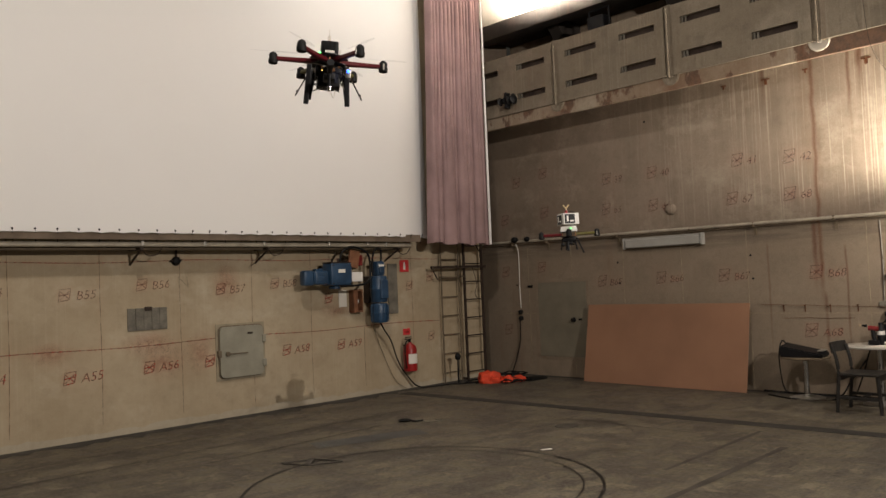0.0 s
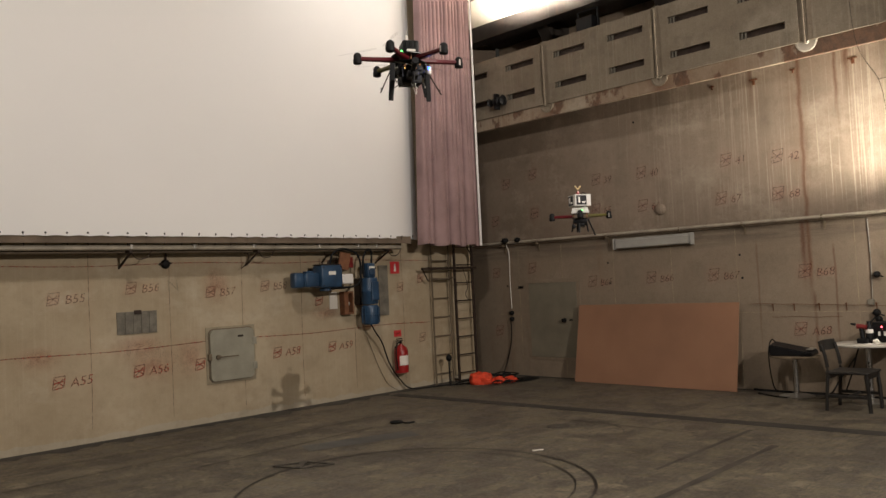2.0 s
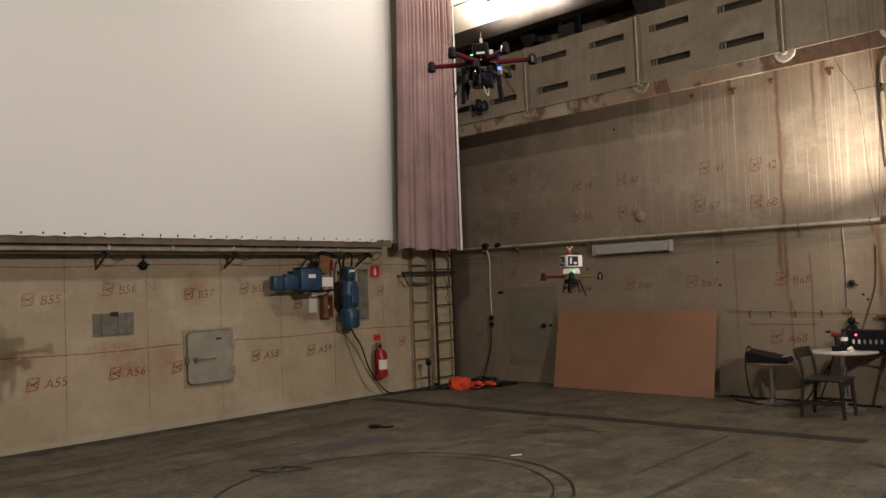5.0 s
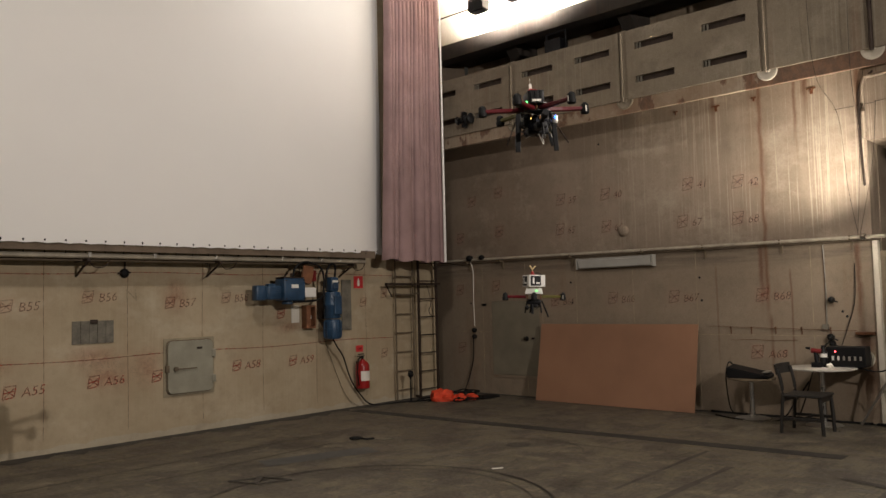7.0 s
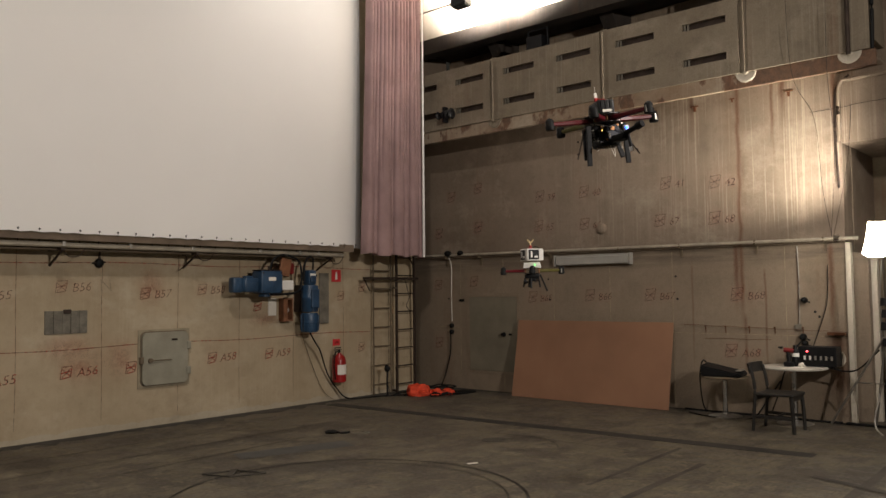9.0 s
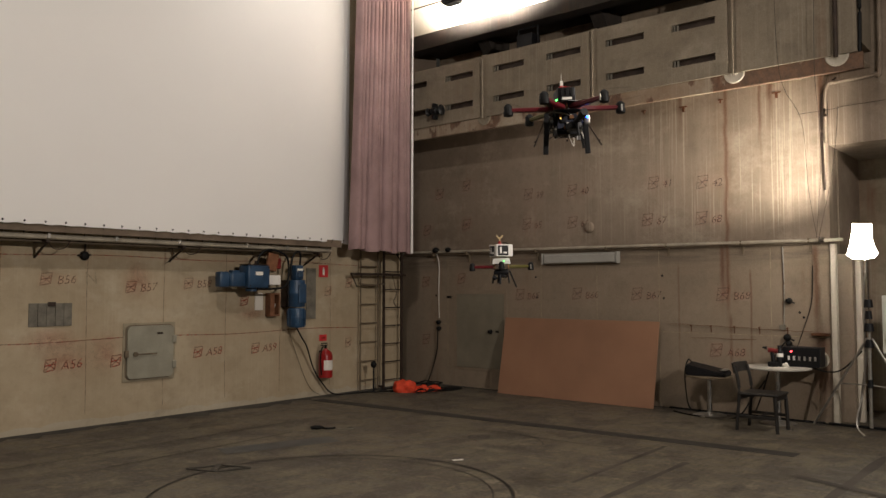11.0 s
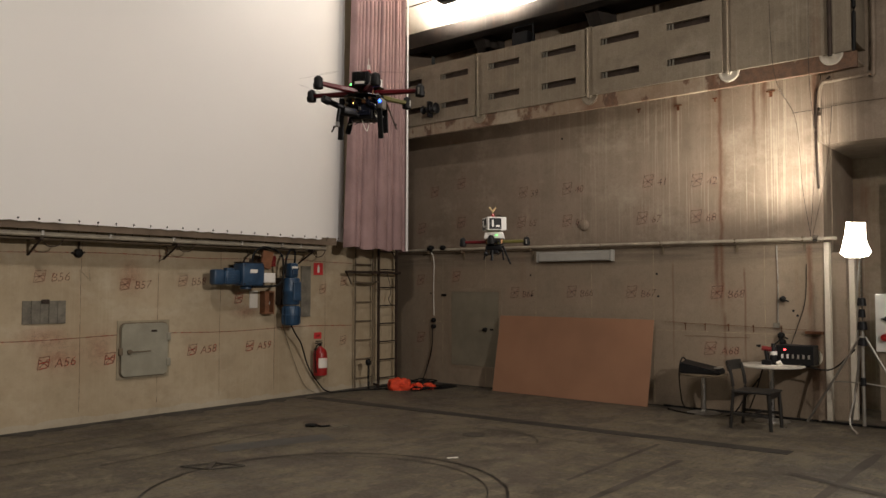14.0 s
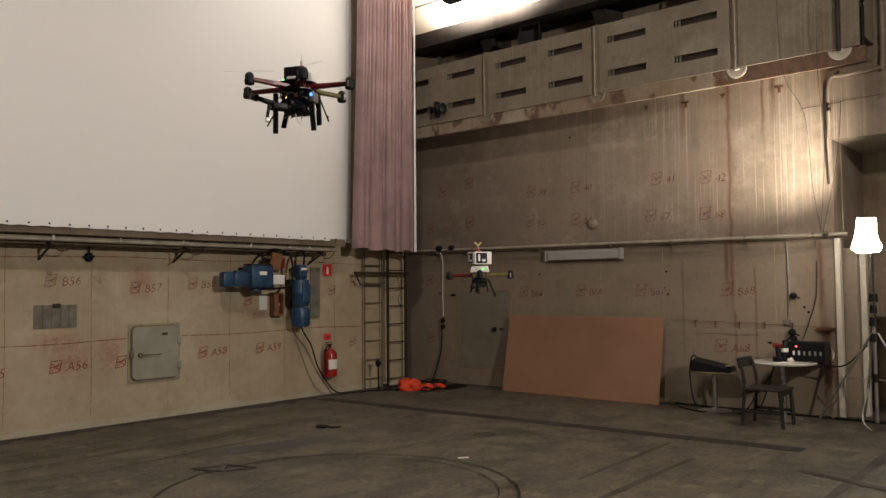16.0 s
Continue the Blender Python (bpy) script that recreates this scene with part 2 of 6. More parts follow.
def floor_material():
    m = bpy.data.materials.new("worn_floor")
    m.use_nodes = True
    nt = m.node_tree
    b = nt.nodes["Principled BSDF"]
    co = nt.nodes.new("ShaderNodeTexCoord").outputs["Object"]
    a = noise_at(nt, mapped(nt, co, (0.9, 0.6, 1)), 1.0, 9, 0.72)
    w = noise_at(nt, mapped(nt, co, (1.2, 2.2, 1), (4, 2, 0)), 1.3, 9, 0.75)
    s = noise_at(nt, mapped(nt, co, (3.0, 1.8, 1), (9, 1, 0)), 2.0, 8, 0.75)
    g = noise_at(nt, mapped(nt, co, (1.6, 1.1, 1), (2, 8, 0)), 2.6, 7, 0.7)
    f = noise_at(nt, co, 30, 5, 0.7)
    c = mix(nt, step(nt, a, 0.42, 0.58), (0.056, 0.045, 0.032), (0.126, 0.106, 0.072))
    c = mix(nt, times_(nt, step(nt, g, 0.49, 0.57), 0.6), c, (0.122, 0.104, 0.058))
    c = mix(nt, times_(nt, step(nt, w, 0.51, 0.565), 0.9), c, (0.036, 0.029, 0.023))
    c = mix(nt, times_(nt, step(nt, s, 0.535, 0.60), 0.7), c, (0.225, 0.19, 0.13))
    c = mix(nt, times_(nt, step(nt, s, 0.45, 0.39), 0.85), c, (0.040, 0.033, 0.027))
    # long thin scratches and board joints, and broad oily stains
    ln = noise_at(nt, mapped(nt, co, (0.55, 7.5, 1), (3, 5, 0), (0, 0, 0.06)), 1.0, 5, 0.6)
    thin = times_(nt, step(nt, ln, 0.485, 0.498), step(nt, ln, 0.512, 0.50))
    c = mix(nt, times_(nt, thin, 0.8), c, (0.030, 0.025, 0.020))
    oil = noise_at(nt, mapped(nt, co, (0.9, 1.5, 1), (13, 4, 0)), 1.1, 6, 0.6)
    c = mix(nt, times_(nt, step(nt, oil, 0.53, 0.60), 0.8), c, (0.034, 0.027, 0.021))
    c = mix(nt, 0.3, c, mix(nt, step(nt, f, 0.38, 0.62), (0.05, 0.042, 0.034), (0.21, 0.185, 0.145)))
    nt.links.new(c, b.inputs["Base Color"])
    r = nt.nodes.new("ShaderNodeMapRange")
    r.inputs[1].default_value, r.inputs[2].default_value = 0.35, 0.65
    r.inputs[3].default_value, r.inputs[4].default_value = 0.48, 0.8
    nt.links.new(s, r.inputs[0])
    nt.links.new(r.outputs[0], b.inputs["Roughness"])
    b.inputs["Specular IOR Level"].default_value = 0.3
    bp = nt.nodes.new("ShaderNodeBump")
    bp.inputs["Strength"].default_value, bp.inputs["Distance"].default_value = 0.4, 0.012
    nt.links.new(times_(nt, times_(nt, f, 0.4), times_(nt, w, s, "ADD"), "ADD"), bp.inputs["Height"])
    nt.links.new(bp.outputs[0], b.inputs["Normal"])
    return m


M_FLOOR = floor_material()
M_SCREEN = material("screen_cloth", (0.82, 0.805, 0.78), 0.9, 0, 0.03, 0.5, 300, 0.05)
M_CURTAIN = material("mauve_velour", (0.32, 0.215, 0.21), 0.95, 0, 0.22, 2.5, 120, 0.1, 0.1)
M_HEM = material("brown_hem", (0.16, 0.12, 0.085), 0.9, 0, 0.3, 4, 90)
M_BLUE = material("blue_machine_paint", (0.02, 0.055, 0.11), 0.4, 0, 0.35, 6, 60, 0.08, 0.5)
M_BLACK = material("black_plastic", (0.006, 0.006, 0.007), 0.5, 0, 0.3, 8, 80, 0.08, 0.25)
M_RUBBER = material("black_rubber", (0.006, 0.006, 0.006), 0.6, 0, 0.3, 8, 80, 0.05, 0.2)
M_IRON = material("dark_iron", (0.045, 0.03, 0.022), 0.6, 0.4, 0.4, 7, 60, 0.2)
M_STEEL = material("galvanised_steel", (0.42, 0.40, 0.36), 0.42, 0.8, 0.3, 6, 70, 0.1)
M_PIPE = material("pale_painted_pipe", (0.40, 0.355, 0.28), 0.45, 0, 0.3, 5, 60, 0.1)
M_CHROME = material("chrome", (0.6, 0.6, 0.6), 0.16, 1.0, 0.1, 6, 70, 0.03)
M_GREYLAD = material("beige_painted_steel", (0.15, 0.115, 0.075), 0.6, 0.1, 0.35, 7, 70, 0.15)
M_HATCH = material("grey_green_paint", (0.29, 0.275, 0.215), 0.42, 0, 0.18, 5, 60, 0.08)
M_FRAME = material("dull_frame_paint", (0.30, 0.255, 0.175), 0.7, 0, 0.25, 6, 60, 0.1)
M_DOOR = material("grey_door_paint", (0.185, 0.165, 0.122), 0.5, 0, 0.2, 3, 60, 0.08)
M_ANCHOR = material("rusted_iron", (0.12, 0.045, 0.018), 0.85, 0, 0.4, 9, 60, 0.3)
M_GRILLE = material("grey_board", (0.165, 0.15, 0.12), 0.85, 0, 0.35, 9, 50, 0.3)
M_RED = material("red_gloss_paint", (0.30, 0.012, 0.012), 0.28, 0, 0.2, 4, 40, 0.03, 0.5)
M_DRILL = material("dark_red_plastic", (0.16, 0.012, 0.012), 0.4, 0, 0.2, 8, 60, 0.05)
M_SIGN = material("red_sign", (0.55, 0.035, 0.04), 0.45, 0, 0.1, 4, 40, 0.0)
M_WHITE = material("white_plastic", (0.72, 0.70, 0.66), 0.5, 0, 0.08, 4, 40, 0.02)
M_PAPER = material("paper", (0.74, 0.71, 0.64), 0.9, 0, 0.08, 5, 40, 0.05)
M_MARK = chalk("red_chalk", (0.37, 0.06, 0.04), 0.72, 34.0)
M_MARK2 = chalk("faded_red_chalk", (0.33, 0.065, 0.045), 0.46, 34.0)
M_LINE = chalk("red_line", (0.26, 0.075, 0.04), 0.6, 9.0)
M_SMEAR = chalk("rubbed_red_chalk", (0.42, 0.12, 0.07), 0.36, 14.0, True)
M_PENCIL = material("pencil", (0.31, 0.255, 0.175), 0.95, 0, 0.3, 14, 70, 0.0, 0.1)
M_MDF = material("fibreboard", (0.26, 0.136, 0.080), 0.8, 0, 0.14, 1.3, 110, 0.06)
M_WOOD = material("brown_wood", (0.20, 0.085, 0.04), 0.65, 0, 0.3, 12, 60, 0.15)
M_CHAIR = material("black_stained_wood", (0.018, 0.016, 0.014), 0.45, 0, 0.4, 10, 60, 0.12)
M_ORANGE = material("orange_cloth", (0.62, 0.055, 0.018), 0.75, 0, 0.25, 9, 60, 0.15)
M_SCORE = material("scored_floor", (0.055, 0.047, 0.037), 0.75, 0, 0.45, 3, 30, 0.3)
M_GROOVE = material("dark_channel", (0.03, 0.027, 0.023), 0.75, 0, 0.4, 3, 50, 0.3)
M_RAIL = material("floor_rail", (0.022, 0.019, 0.016), 0.55, 0.5, 0.4, 6, 50, 0.3)
M_EDGE = material("dark_grey_edge", (0.050, 0.045, 0.038), 0.9, 0, 0.45, 5, 60, 0.3)
M_PATCH = material("blue_grey_patch", (0.066, 0.066, 0.062), 0.6, 0, 0.3, 4, 50, 0.1)
M_ARMRED = material("red_nylon", (0.10, 0.006, 0.01), 0.4, 0, 0.2, 9, 60, 0.03)
M_ARMYEL = material("yellow_nylon", (0.10, 0.088, 0.02), 0.45, 0, 0.2, 9, 60, 0.03)
M_CARBON = material("carbon_plate", (0.01, 0.01, 0.011), 0.35, 0, 0.3, 30, 90, 0.05, 0.5)
M_BOARD = material("circuit_board", (0.012, 0.015, 0.03), 0.45, 0, 0.5, 40, 120, 0.1)
M_BRASS = material("copper_parts", (0.35, 0.18, 0.09), 0.35, 0.8, 0.4, 30, 90, 0.05)
M_GRN = glow("green_led", (0.1, 1.0, 0.15), 5)
M_BLUELED = glow("blue_led", (0.02, 0.10, 1.0), 9)
M_AMBER = glow("amber_led", (1.0, 0.6, 0.15), 3)
M_REDLED = glow("red_led", (1.0, 0.05, 0.06), 10)
M_LAMP = glow("lamp_face", (1.0, 0.93, 0.80), 30)
M_CLOVER = material("pale_yellow_nylon", (0.55, 0.42, 0.22), 0.5, 0, 0.15, 9, 60, 0.02)
M_TOP = material("worn_grey_laminate", (0.42, 0.395, 0.35), 0.4, 0, 0.25, 6, 60, 0.04)
M_TUBE = material("tube_cover", (0.34, 0.33, 0.30), 0.5, 0, 0.12, 5, 50, 0.03)


def blade_material():
    m = bpy.data.materials.new("turning_blade")
    m.use_nodes = True
    nt = m.node_tree
    t = nt.nodes.new("ShaderNodeBsdfTransparent")
    x = nt.nodes.new("ShaderNodeMixShader")
    x.inputs[0].default_value = 0.13
    nt.links.new(t.outputs[0], x.inputs[1])
    nt.links.new(nt.nodes["Principled BSDF"].outputs[0], x.inputs[2])
    nt.links.new(x.outputs[0], nt.nodes["Material Output"].inputs[0])
    nt.nodes["Principled BSDF"].inputs["Base Color"].default_value = (0.05, 0.045, 0.04, 1)
    return m


M_BLADE = blade_material()


# ---- mesh helpers ----
def box(bm, x0, x1, y0, y1, z0, z1, bevel=0.0):
    r = bmesh.ops.create_cube(bm, size=1)
    vs = r["verts"]
    bmesh.ops.scale(bm, vec=(x1 - x0, y1 - y0, z1 - z0), verts=vs)
    bmesh.ops.translate(bm, vec=((x0 + x1) / 2, (y0 + y1) / 2, (z0 + z1) / 2), verts=vs)
    if bevel:
        es = list({e for v in vs for e in v.link_edges})
        vs = bmesh.ops.bevel(bm, geom=es, offset=bevel, segments=2, affect="EDGES", profile=0.5)["verts"]
    return vs


def rod(bm, a, b, r, r2=None, n=12, caps=True):
    a, b = Vector(a), Vector(b)
    m = Matrix.Translation((a + b) / 2) @ (b - a).to_track_quat("Z", "Y").to_matrix().to_4x4()
    return bmesh.ops.create_cone(bm, cap_ends=caps, segments=n, radius1=r, radius2=r if r2 is None else r2, depth=(b - a).length, matrix=m)["verts"]


def ball(bm, c, r, sx=1, sy=1, sz=1, n=12):
    return bmesh.ops.create_uvsphere(bm, u_segments=n, v_segments=max(6, n // 2), radius=r, matrix=Matrix.Translation(c) @ Matrix.Diagonal((sx, sy, sz, 1)))["verts"]


def lathe(bm, rows, n=24, at=(0, 0, 0), m=None):
    """A turned body about z from (radius, height) pairs."""
    rings = []
    for r, z in rows:
        rings.append([bm.verts.new((at[0] + r * math.cos(2 * math.pi * i / n), at[1] + r * math.sin(2 * math.pi * i / n), at[2] + z)) for i in range(n)])
    for a, b in zip(rings, rings[1:]):
        for i in range(n):
            bm.faces.new((a[i], a[(i + 1) % n], b[(i + 1) % n], b[i]))
    bm.faces.new(rings[0][::-1])
    bm.faces.new(rings[-1])
    if m is not None:
        bmesh.ops.transform(bm, matrix=m, verts=[v for k in rings for v in k])


def tube(bm, pts, r, n=8, smooth=8):
    """A round cable or pipe through points, as a smooth line."""
    P = [Vector(p) for p in pts]
    line = []
    for i in range(len(P) - 1):
        p0, p1, p2, p3 = P[max(0, i - 1)], P[i], P[i + 1], P[min(len(P) - 1, i + 2)]
        for k in range(smooth):
            t = k / smooth
            line.append(0.5 * (2 * p1 + (p2 - p0) * t + (2 * p0 - 5 * p1 + 4 * p2 - p3) * t * t + (3 * p1 - p0 - 3 * p2 + p3) * t ** 3))
    line.append(P[-1])
    rings = []
    for i, p in enumerate(line):
        d = (line[min(i + 1, len(line) - 1)] - line[max(i - 1, 0)]).normalized()
        q = d.to_track_quat("Z", "Y")
        rings.append([bm.verts.new(p + q @ Vector((r * math.cos(2 * math.pi * j / n), r * math.sin(2 * math.pi * j / n), 0))) for j in range(n)])
    for a, b in zip(rings, rings[1:]):
        for j in range(n):
            bm.faces.new((a[j], a[(j + 1) % n], b[(j + 1) % n], b[j]))
    bm.faces.new(rings[0][::-1])
    bm.faces.new(rings[-1])


def finish(name, bm, mat, smooth=False):
    bmesh.ops.recalc_face_normals(bm, faces=bm.faces)
    me = bpy.data.meshes.new(name)
    bm.to_mesh(me)
    bm.free()
    me.materials.append(mat)
    if smooth:
        for p in me.polygons:
            p.use_smooth = True
        me.set_sharp_from_angle(angle=radians(40))
    return me


def part(name, bm, mat, parent=None, label="", smooth=False):
    """One mesh object, under a thing or a part."""
    ob = new(name, finish(name, bm, mat, smooth))
    if parent is not None:
        ob.parent = parent
    if label:
        tagged(ob, label)
    return ob


def thing(name, label, category, m=None, group="", kind=""):
    ob = new(name)
    ob.empty_display_size = 0.1
    if m is not None:
        ob.matrix_world = m
    return tagged(ob, label, category, group, kind)


def bmnew():
    return bmesh.new()


def block(name, mat, parent, *dims, bevel=0.0, label=""):
    bm = bmnew()
    box(bm, *dims, bevel=bevel)
    return part(name, bm, mat, parent, label)


def letters(text, size, mat, m, name, parent=None, shear=0.12, thick=0.0008):
    """Words in the built-in font, as a flat mesh."""
    cu = bpy.data.curves.new(name, "FONT")
    cu.body, cu.size, cu.extrude, cu.shear, cu.resolution_u = text, size, thick, shear, 2
    cu.offset = -0.0015
    tmp = new(name, cu)
    bpy.context.view_layer.update()
    me = bpy.data.meshes.new_from_object(tmp.evaluated_get(bpy.context.evaluated_depsgraph_get()))
    bpy.data.objects.remove(tmp)
    bpy.data.curves.remove(cu)
    me.materials.clear()
    me.materials.append(mat)
    ob = new(name, me)
    ob.parent = parent
    ob.matrix_world = m
    return ob

# ---- structure ----
XR = 0.10     # face of the wall with the parapet
BX = -0.62    # face of the parapet
ZP = 4.39     # foot of the parapet panels
ZB = 4.20     # underside of the gallery


def structure(name, bm, mat, label, category):
    return tagged(part(name, bm, mat), label, category, "", "structure")


bm = bmnew()
box(bm, -20, 6, -20, 1.5, -0.3, 0.0)
FLOOR = structure("floor", bm, M_FLOOR, "worn stained grey-brown concrete hall floor", "floor")

bm = bmnew()
box(bm, -20, -0.44, 0.0, 0.4, 0, 9.5)
WALL_L = structure("wall_north", bm, M_LEFT, "beige concrete wall with red survey lines and marks", "wall")

bm = bmnew()
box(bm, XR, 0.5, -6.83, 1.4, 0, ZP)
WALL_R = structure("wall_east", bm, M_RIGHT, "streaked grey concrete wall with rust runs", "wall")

bm = bmnew()
box(bm, -1.2, 0.5, 1.4, 1.5, 0, ZP)
box(bm, -1.3, -1.2, 0.4, 1.5, 0, ZP)
box(bm, -1.3, 0.5, 0.0, 1.5, ZP + 0.17, ZP + 0.3)
box(bm, -0.44, 0.5, 0.0, 0.4, ZP + 0.3, 9.5)
structure("recess_wall", bm, M_RIGHT, "grey concrete walls of the recess behind the corner", "wall")

# gallery above the east wall: slab, parapet, back wall, roof beam
bm = bmnew()
box(bm, BX + 0.09, 2.2, -7.22, -0.001, ZP + 0.001, ZP + 0.16)
box(bm, -0.43, 0.5, 0.001, 1.39, ZP + 0.001, ZP + 0.16)
box(bm, BX + 0.09, XR - 0.002, -7.335, 0.0, ZP - 0.03, ZP)
structure("gallery_slab", bm, M_RIGHT, "concrete gallery slab over the wall", "slab")
bm = bmnew()
box(bm, BX + 0.03, BX + 0.088, -7.40, 0.0, ZB, ZP, 0.006)
structure("gallery_fascia", bm, M_RUSTY, "rust-stained edge beam below the parapet", "beam")
bm = bmnew()
box(bm, 0.6, 0.9, -7.22, 0.0, ZP + 0.16, 5.955)
structure("gallery_back_wall", bm, M_BACK, "dim rust-streaked concrete wall behind the gallery", "wall")
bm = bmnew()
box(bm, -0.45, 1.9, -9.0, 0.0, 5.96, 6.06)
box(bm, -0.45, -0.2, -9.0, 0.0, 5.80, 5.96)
structure("roof_beam", bm, M_DARKCON, "dark beam and soffit over the gallery", "beam")
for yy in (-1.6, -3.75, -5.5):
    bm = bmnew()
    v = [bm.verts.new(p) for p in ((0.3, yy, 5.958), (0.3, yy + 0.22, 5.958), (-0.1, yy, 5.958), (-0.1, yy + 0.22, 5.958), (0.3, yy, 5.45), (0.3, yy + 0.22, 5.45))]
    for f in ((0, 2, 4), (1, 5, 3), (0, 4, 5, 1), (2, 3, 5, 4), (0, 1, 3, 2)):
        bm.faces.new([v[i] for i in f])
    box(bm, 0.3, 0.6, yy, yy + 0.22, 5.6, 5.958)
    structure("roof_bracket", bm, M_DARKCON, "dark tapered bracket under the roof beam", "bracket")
bm = bmnew()
box(bm, -0.43, -0.13, -9.0, 0.0, 6.06, 9.5)
UPPER = structure("upper_wall", bm, M_PALE, "pale plaster wall washed by flood lamps", "wall")
for zz in (6.55, 7.15):
    bm = bmnew()
    box(bm, -0.445, -0.43, -9.0, 0.0, zz, zz + 0.02)
    part("joint_strip", bm, M_IRON, UPPER)

# doorway end: reveal, lintel, jamb strips and the dim room behind
bm = bmnew()
box(bm, XR, 1.9, -9.6, -6.84, 3.46, ZB - 0.01)
box(bm, XR, 0.5, -9.6, -7.23, ZB - 0.01, 5.98)
box(bm, XR, 0.5, -7.23, -6.835, ZB - 0.01, ZP)
LINTEL = structure("lintel", bm, M_RIGHT, "concrete lintel over the wide doorway", "wall")
bm = bmnew()
box(bm, 1.6, 1.9, -9.6, -6.84, 0, 3.46)
structure("doorway_back_wall", bm, M_BACK, "dim stained concrete wall inside the doorway", "wall")
bm = bmnew()
box(bm, 0.5, 1.6, -6.84, -6.5, 0, 3.46)
structure("doorway_side_wall", bm, M_RIGHT, "grey concrete reveal of the doorway", "wall")
bm = bmnew()
box(bm, XR, 1.9, -12, -9.6, 0, 9.5)
box(bm, XR, 0.5, -20, -12, 0, 9.5)
structure("wall_east_far", bm, M_RIGHT, "grey concrete wall beyond the doorway", "wall")
bm = bmnew()
box(bm, -20.3, -20, -20, 0.4, 0, 9.5)
structure("wall_west", bm, M_LEFT, "beige concrete wall closing the hall", "wall")
bm = bmnew()
box(bm, -20, 0.1, -20.3, -20, 0, 9.5)
structure("wall_south", bm, M_LEFT, "beige concrete wall behind the viewer", "wall")
bm = bmnew()
box(bm, -20.3, 2.2, -20.3, 0.4, 9.5, 9.8)
structure("ceiling", bm, M_CEIL, "dim grey concrete roof of the hall", "ceiling")

for i, (x0, x1, y0, y1, z1, mt) in enumerate(((0.06, 0.16, -6.895, -6.832, 2.22, M_PALE), (0.30, 0.42, -7.03, -6.842, 2.1, M_RIGHT),
                                               (0.42, 0.52, -7.10, -7.03, 2.1, M_PALE), (0.9, 1.0, -7.75, -7.69, 3.2, M_IRON))):
    bm = bmnew()
    box(bm, x0, x1, y0, y1, 0, z1, 0.008)
    structure("door_frame", bm, mt, "painted upright strip of the doorway frame", "door frame")

# parapet panels between posts, each panel with four slots
PARAPET = thing("parapet", "weathered concrete gallery parapet of slotted panels", "parapet", kind="structure")


def panel_mesh(y0, y1, z0, z1, slots, x0, x1):
    """A panel with slots cut through it: strips between the slots."""
    bm = bmnew()
    zs = sorted({z for s in slots for z in (s[2], s[3])})
    rows = [z0, *zs, z1]
    for i in range(len(rows) - 1):
        a, b = rows[i], rows[i + 1]
        cut = sorted((s[0], s[1]) for s in slots if s[2] <= a + 1e-6 and s[3] >= b - 1e-6)
        y = y0
        for c0, c1 in cut:
            if c0 > y:
                box(bm, x0, x1, y, c0, a, b)
            y = c1
        if y < y1:
            box(bm, x0, x1, y, y1, a, b)
    bmesh.ops.remove_doubles(bm, verts=bm.verts, dist=0.0005)
    return bm


POSTS = (0.03, -1.95, -3.93, -5.91)
for a, b in zip(POSTS, POSTS[1:]):
    s = [(y, y + 0.59, z, z + 0.095) for y in (b + 0.21, b + 1.20) for z in (4.60, 5.08)]
    slab = part("panel", panel_mesh(b + 0.055, a - 0.055, ZP + 0.002, 5.37, s, BX, BX + 0.1), M_BALC, PARAPET)
    for y, y2, z, z2 in s:
        bm = bmnew()
        box(bm, BX + 0.06, BX + 0.075, y - 0.02, y2 + 0.02, z - 0.02, z2 + 0.02)
        part("slot_back", bm, M_IRON, slab)
        for k in range(2):
            yk = y2 - 0.03 - 0.045 * k
            block("louvre", M_GRILLE, slab, BX + 0.02, BX + 0.05, yk - 0.008, yk + 0.008, z, z2)
for y in POSTS[1:]:
    block("post", M_BALC, PARAPET, BX + 0.012, BX + 0.12, y - 0.05, y + 0.05, ZP + 0.002, 5.39, bevel=0.006)
block("end_panel", M_BALC, PARAPET, BX, BX + 0.1, -7.35, -5.965, ZP + 0.002, 5.97, label="plain upright concrete end panel")
block("end_cheek", M_BALC, PARAPET, BX + 0.1, XR - 0.001, -7.35, -7.25, ZP + 0.162, 5.97)

# conduits that run down the parapet into round holes in the slab
for y, top in ((-1.95, 5.3), (-3.93, 5.35), (-5.93, 5.9), (-7.13, 5.9)):
    pipe = thing("drain_pipe", "thin pale conduit down the parapet with a round collar", "pipe", group="drain pipes")
    bm = bmnew()
    rod(bm, (BX - 0.028, y, ZP - 0.03), (BX - 0.028, y, top), 0.012 if y > -7 else 0.026)
    part("conduit", bm, M_BALC if y > -7 else M_IRON, pipe, smooth=True)
    bm = bmnew()
    lathe(bm, ((0.13, 0.0), (0.13, 0.012), (0.11, 0.016), (0.10, 0.008), (0.04, 0.008), (0.03, 0.02)), 28, (0, 0, 0), pose(BX + 0.03, y, ZP, 0, -90, 0))
    bmesh.ops.bisect_plane(bm, geom=bm.verts[:] + bm.edges[:] + bm.faces[:], plane_co=(0, 0, ZP - 0.001), plane_no=(0, 0, 1), clear_outer=True)
    part("collar", bm, M_PALE if y < -5 else M_BALC, pipe, "pale half-round collar below the panel", smooth=True)

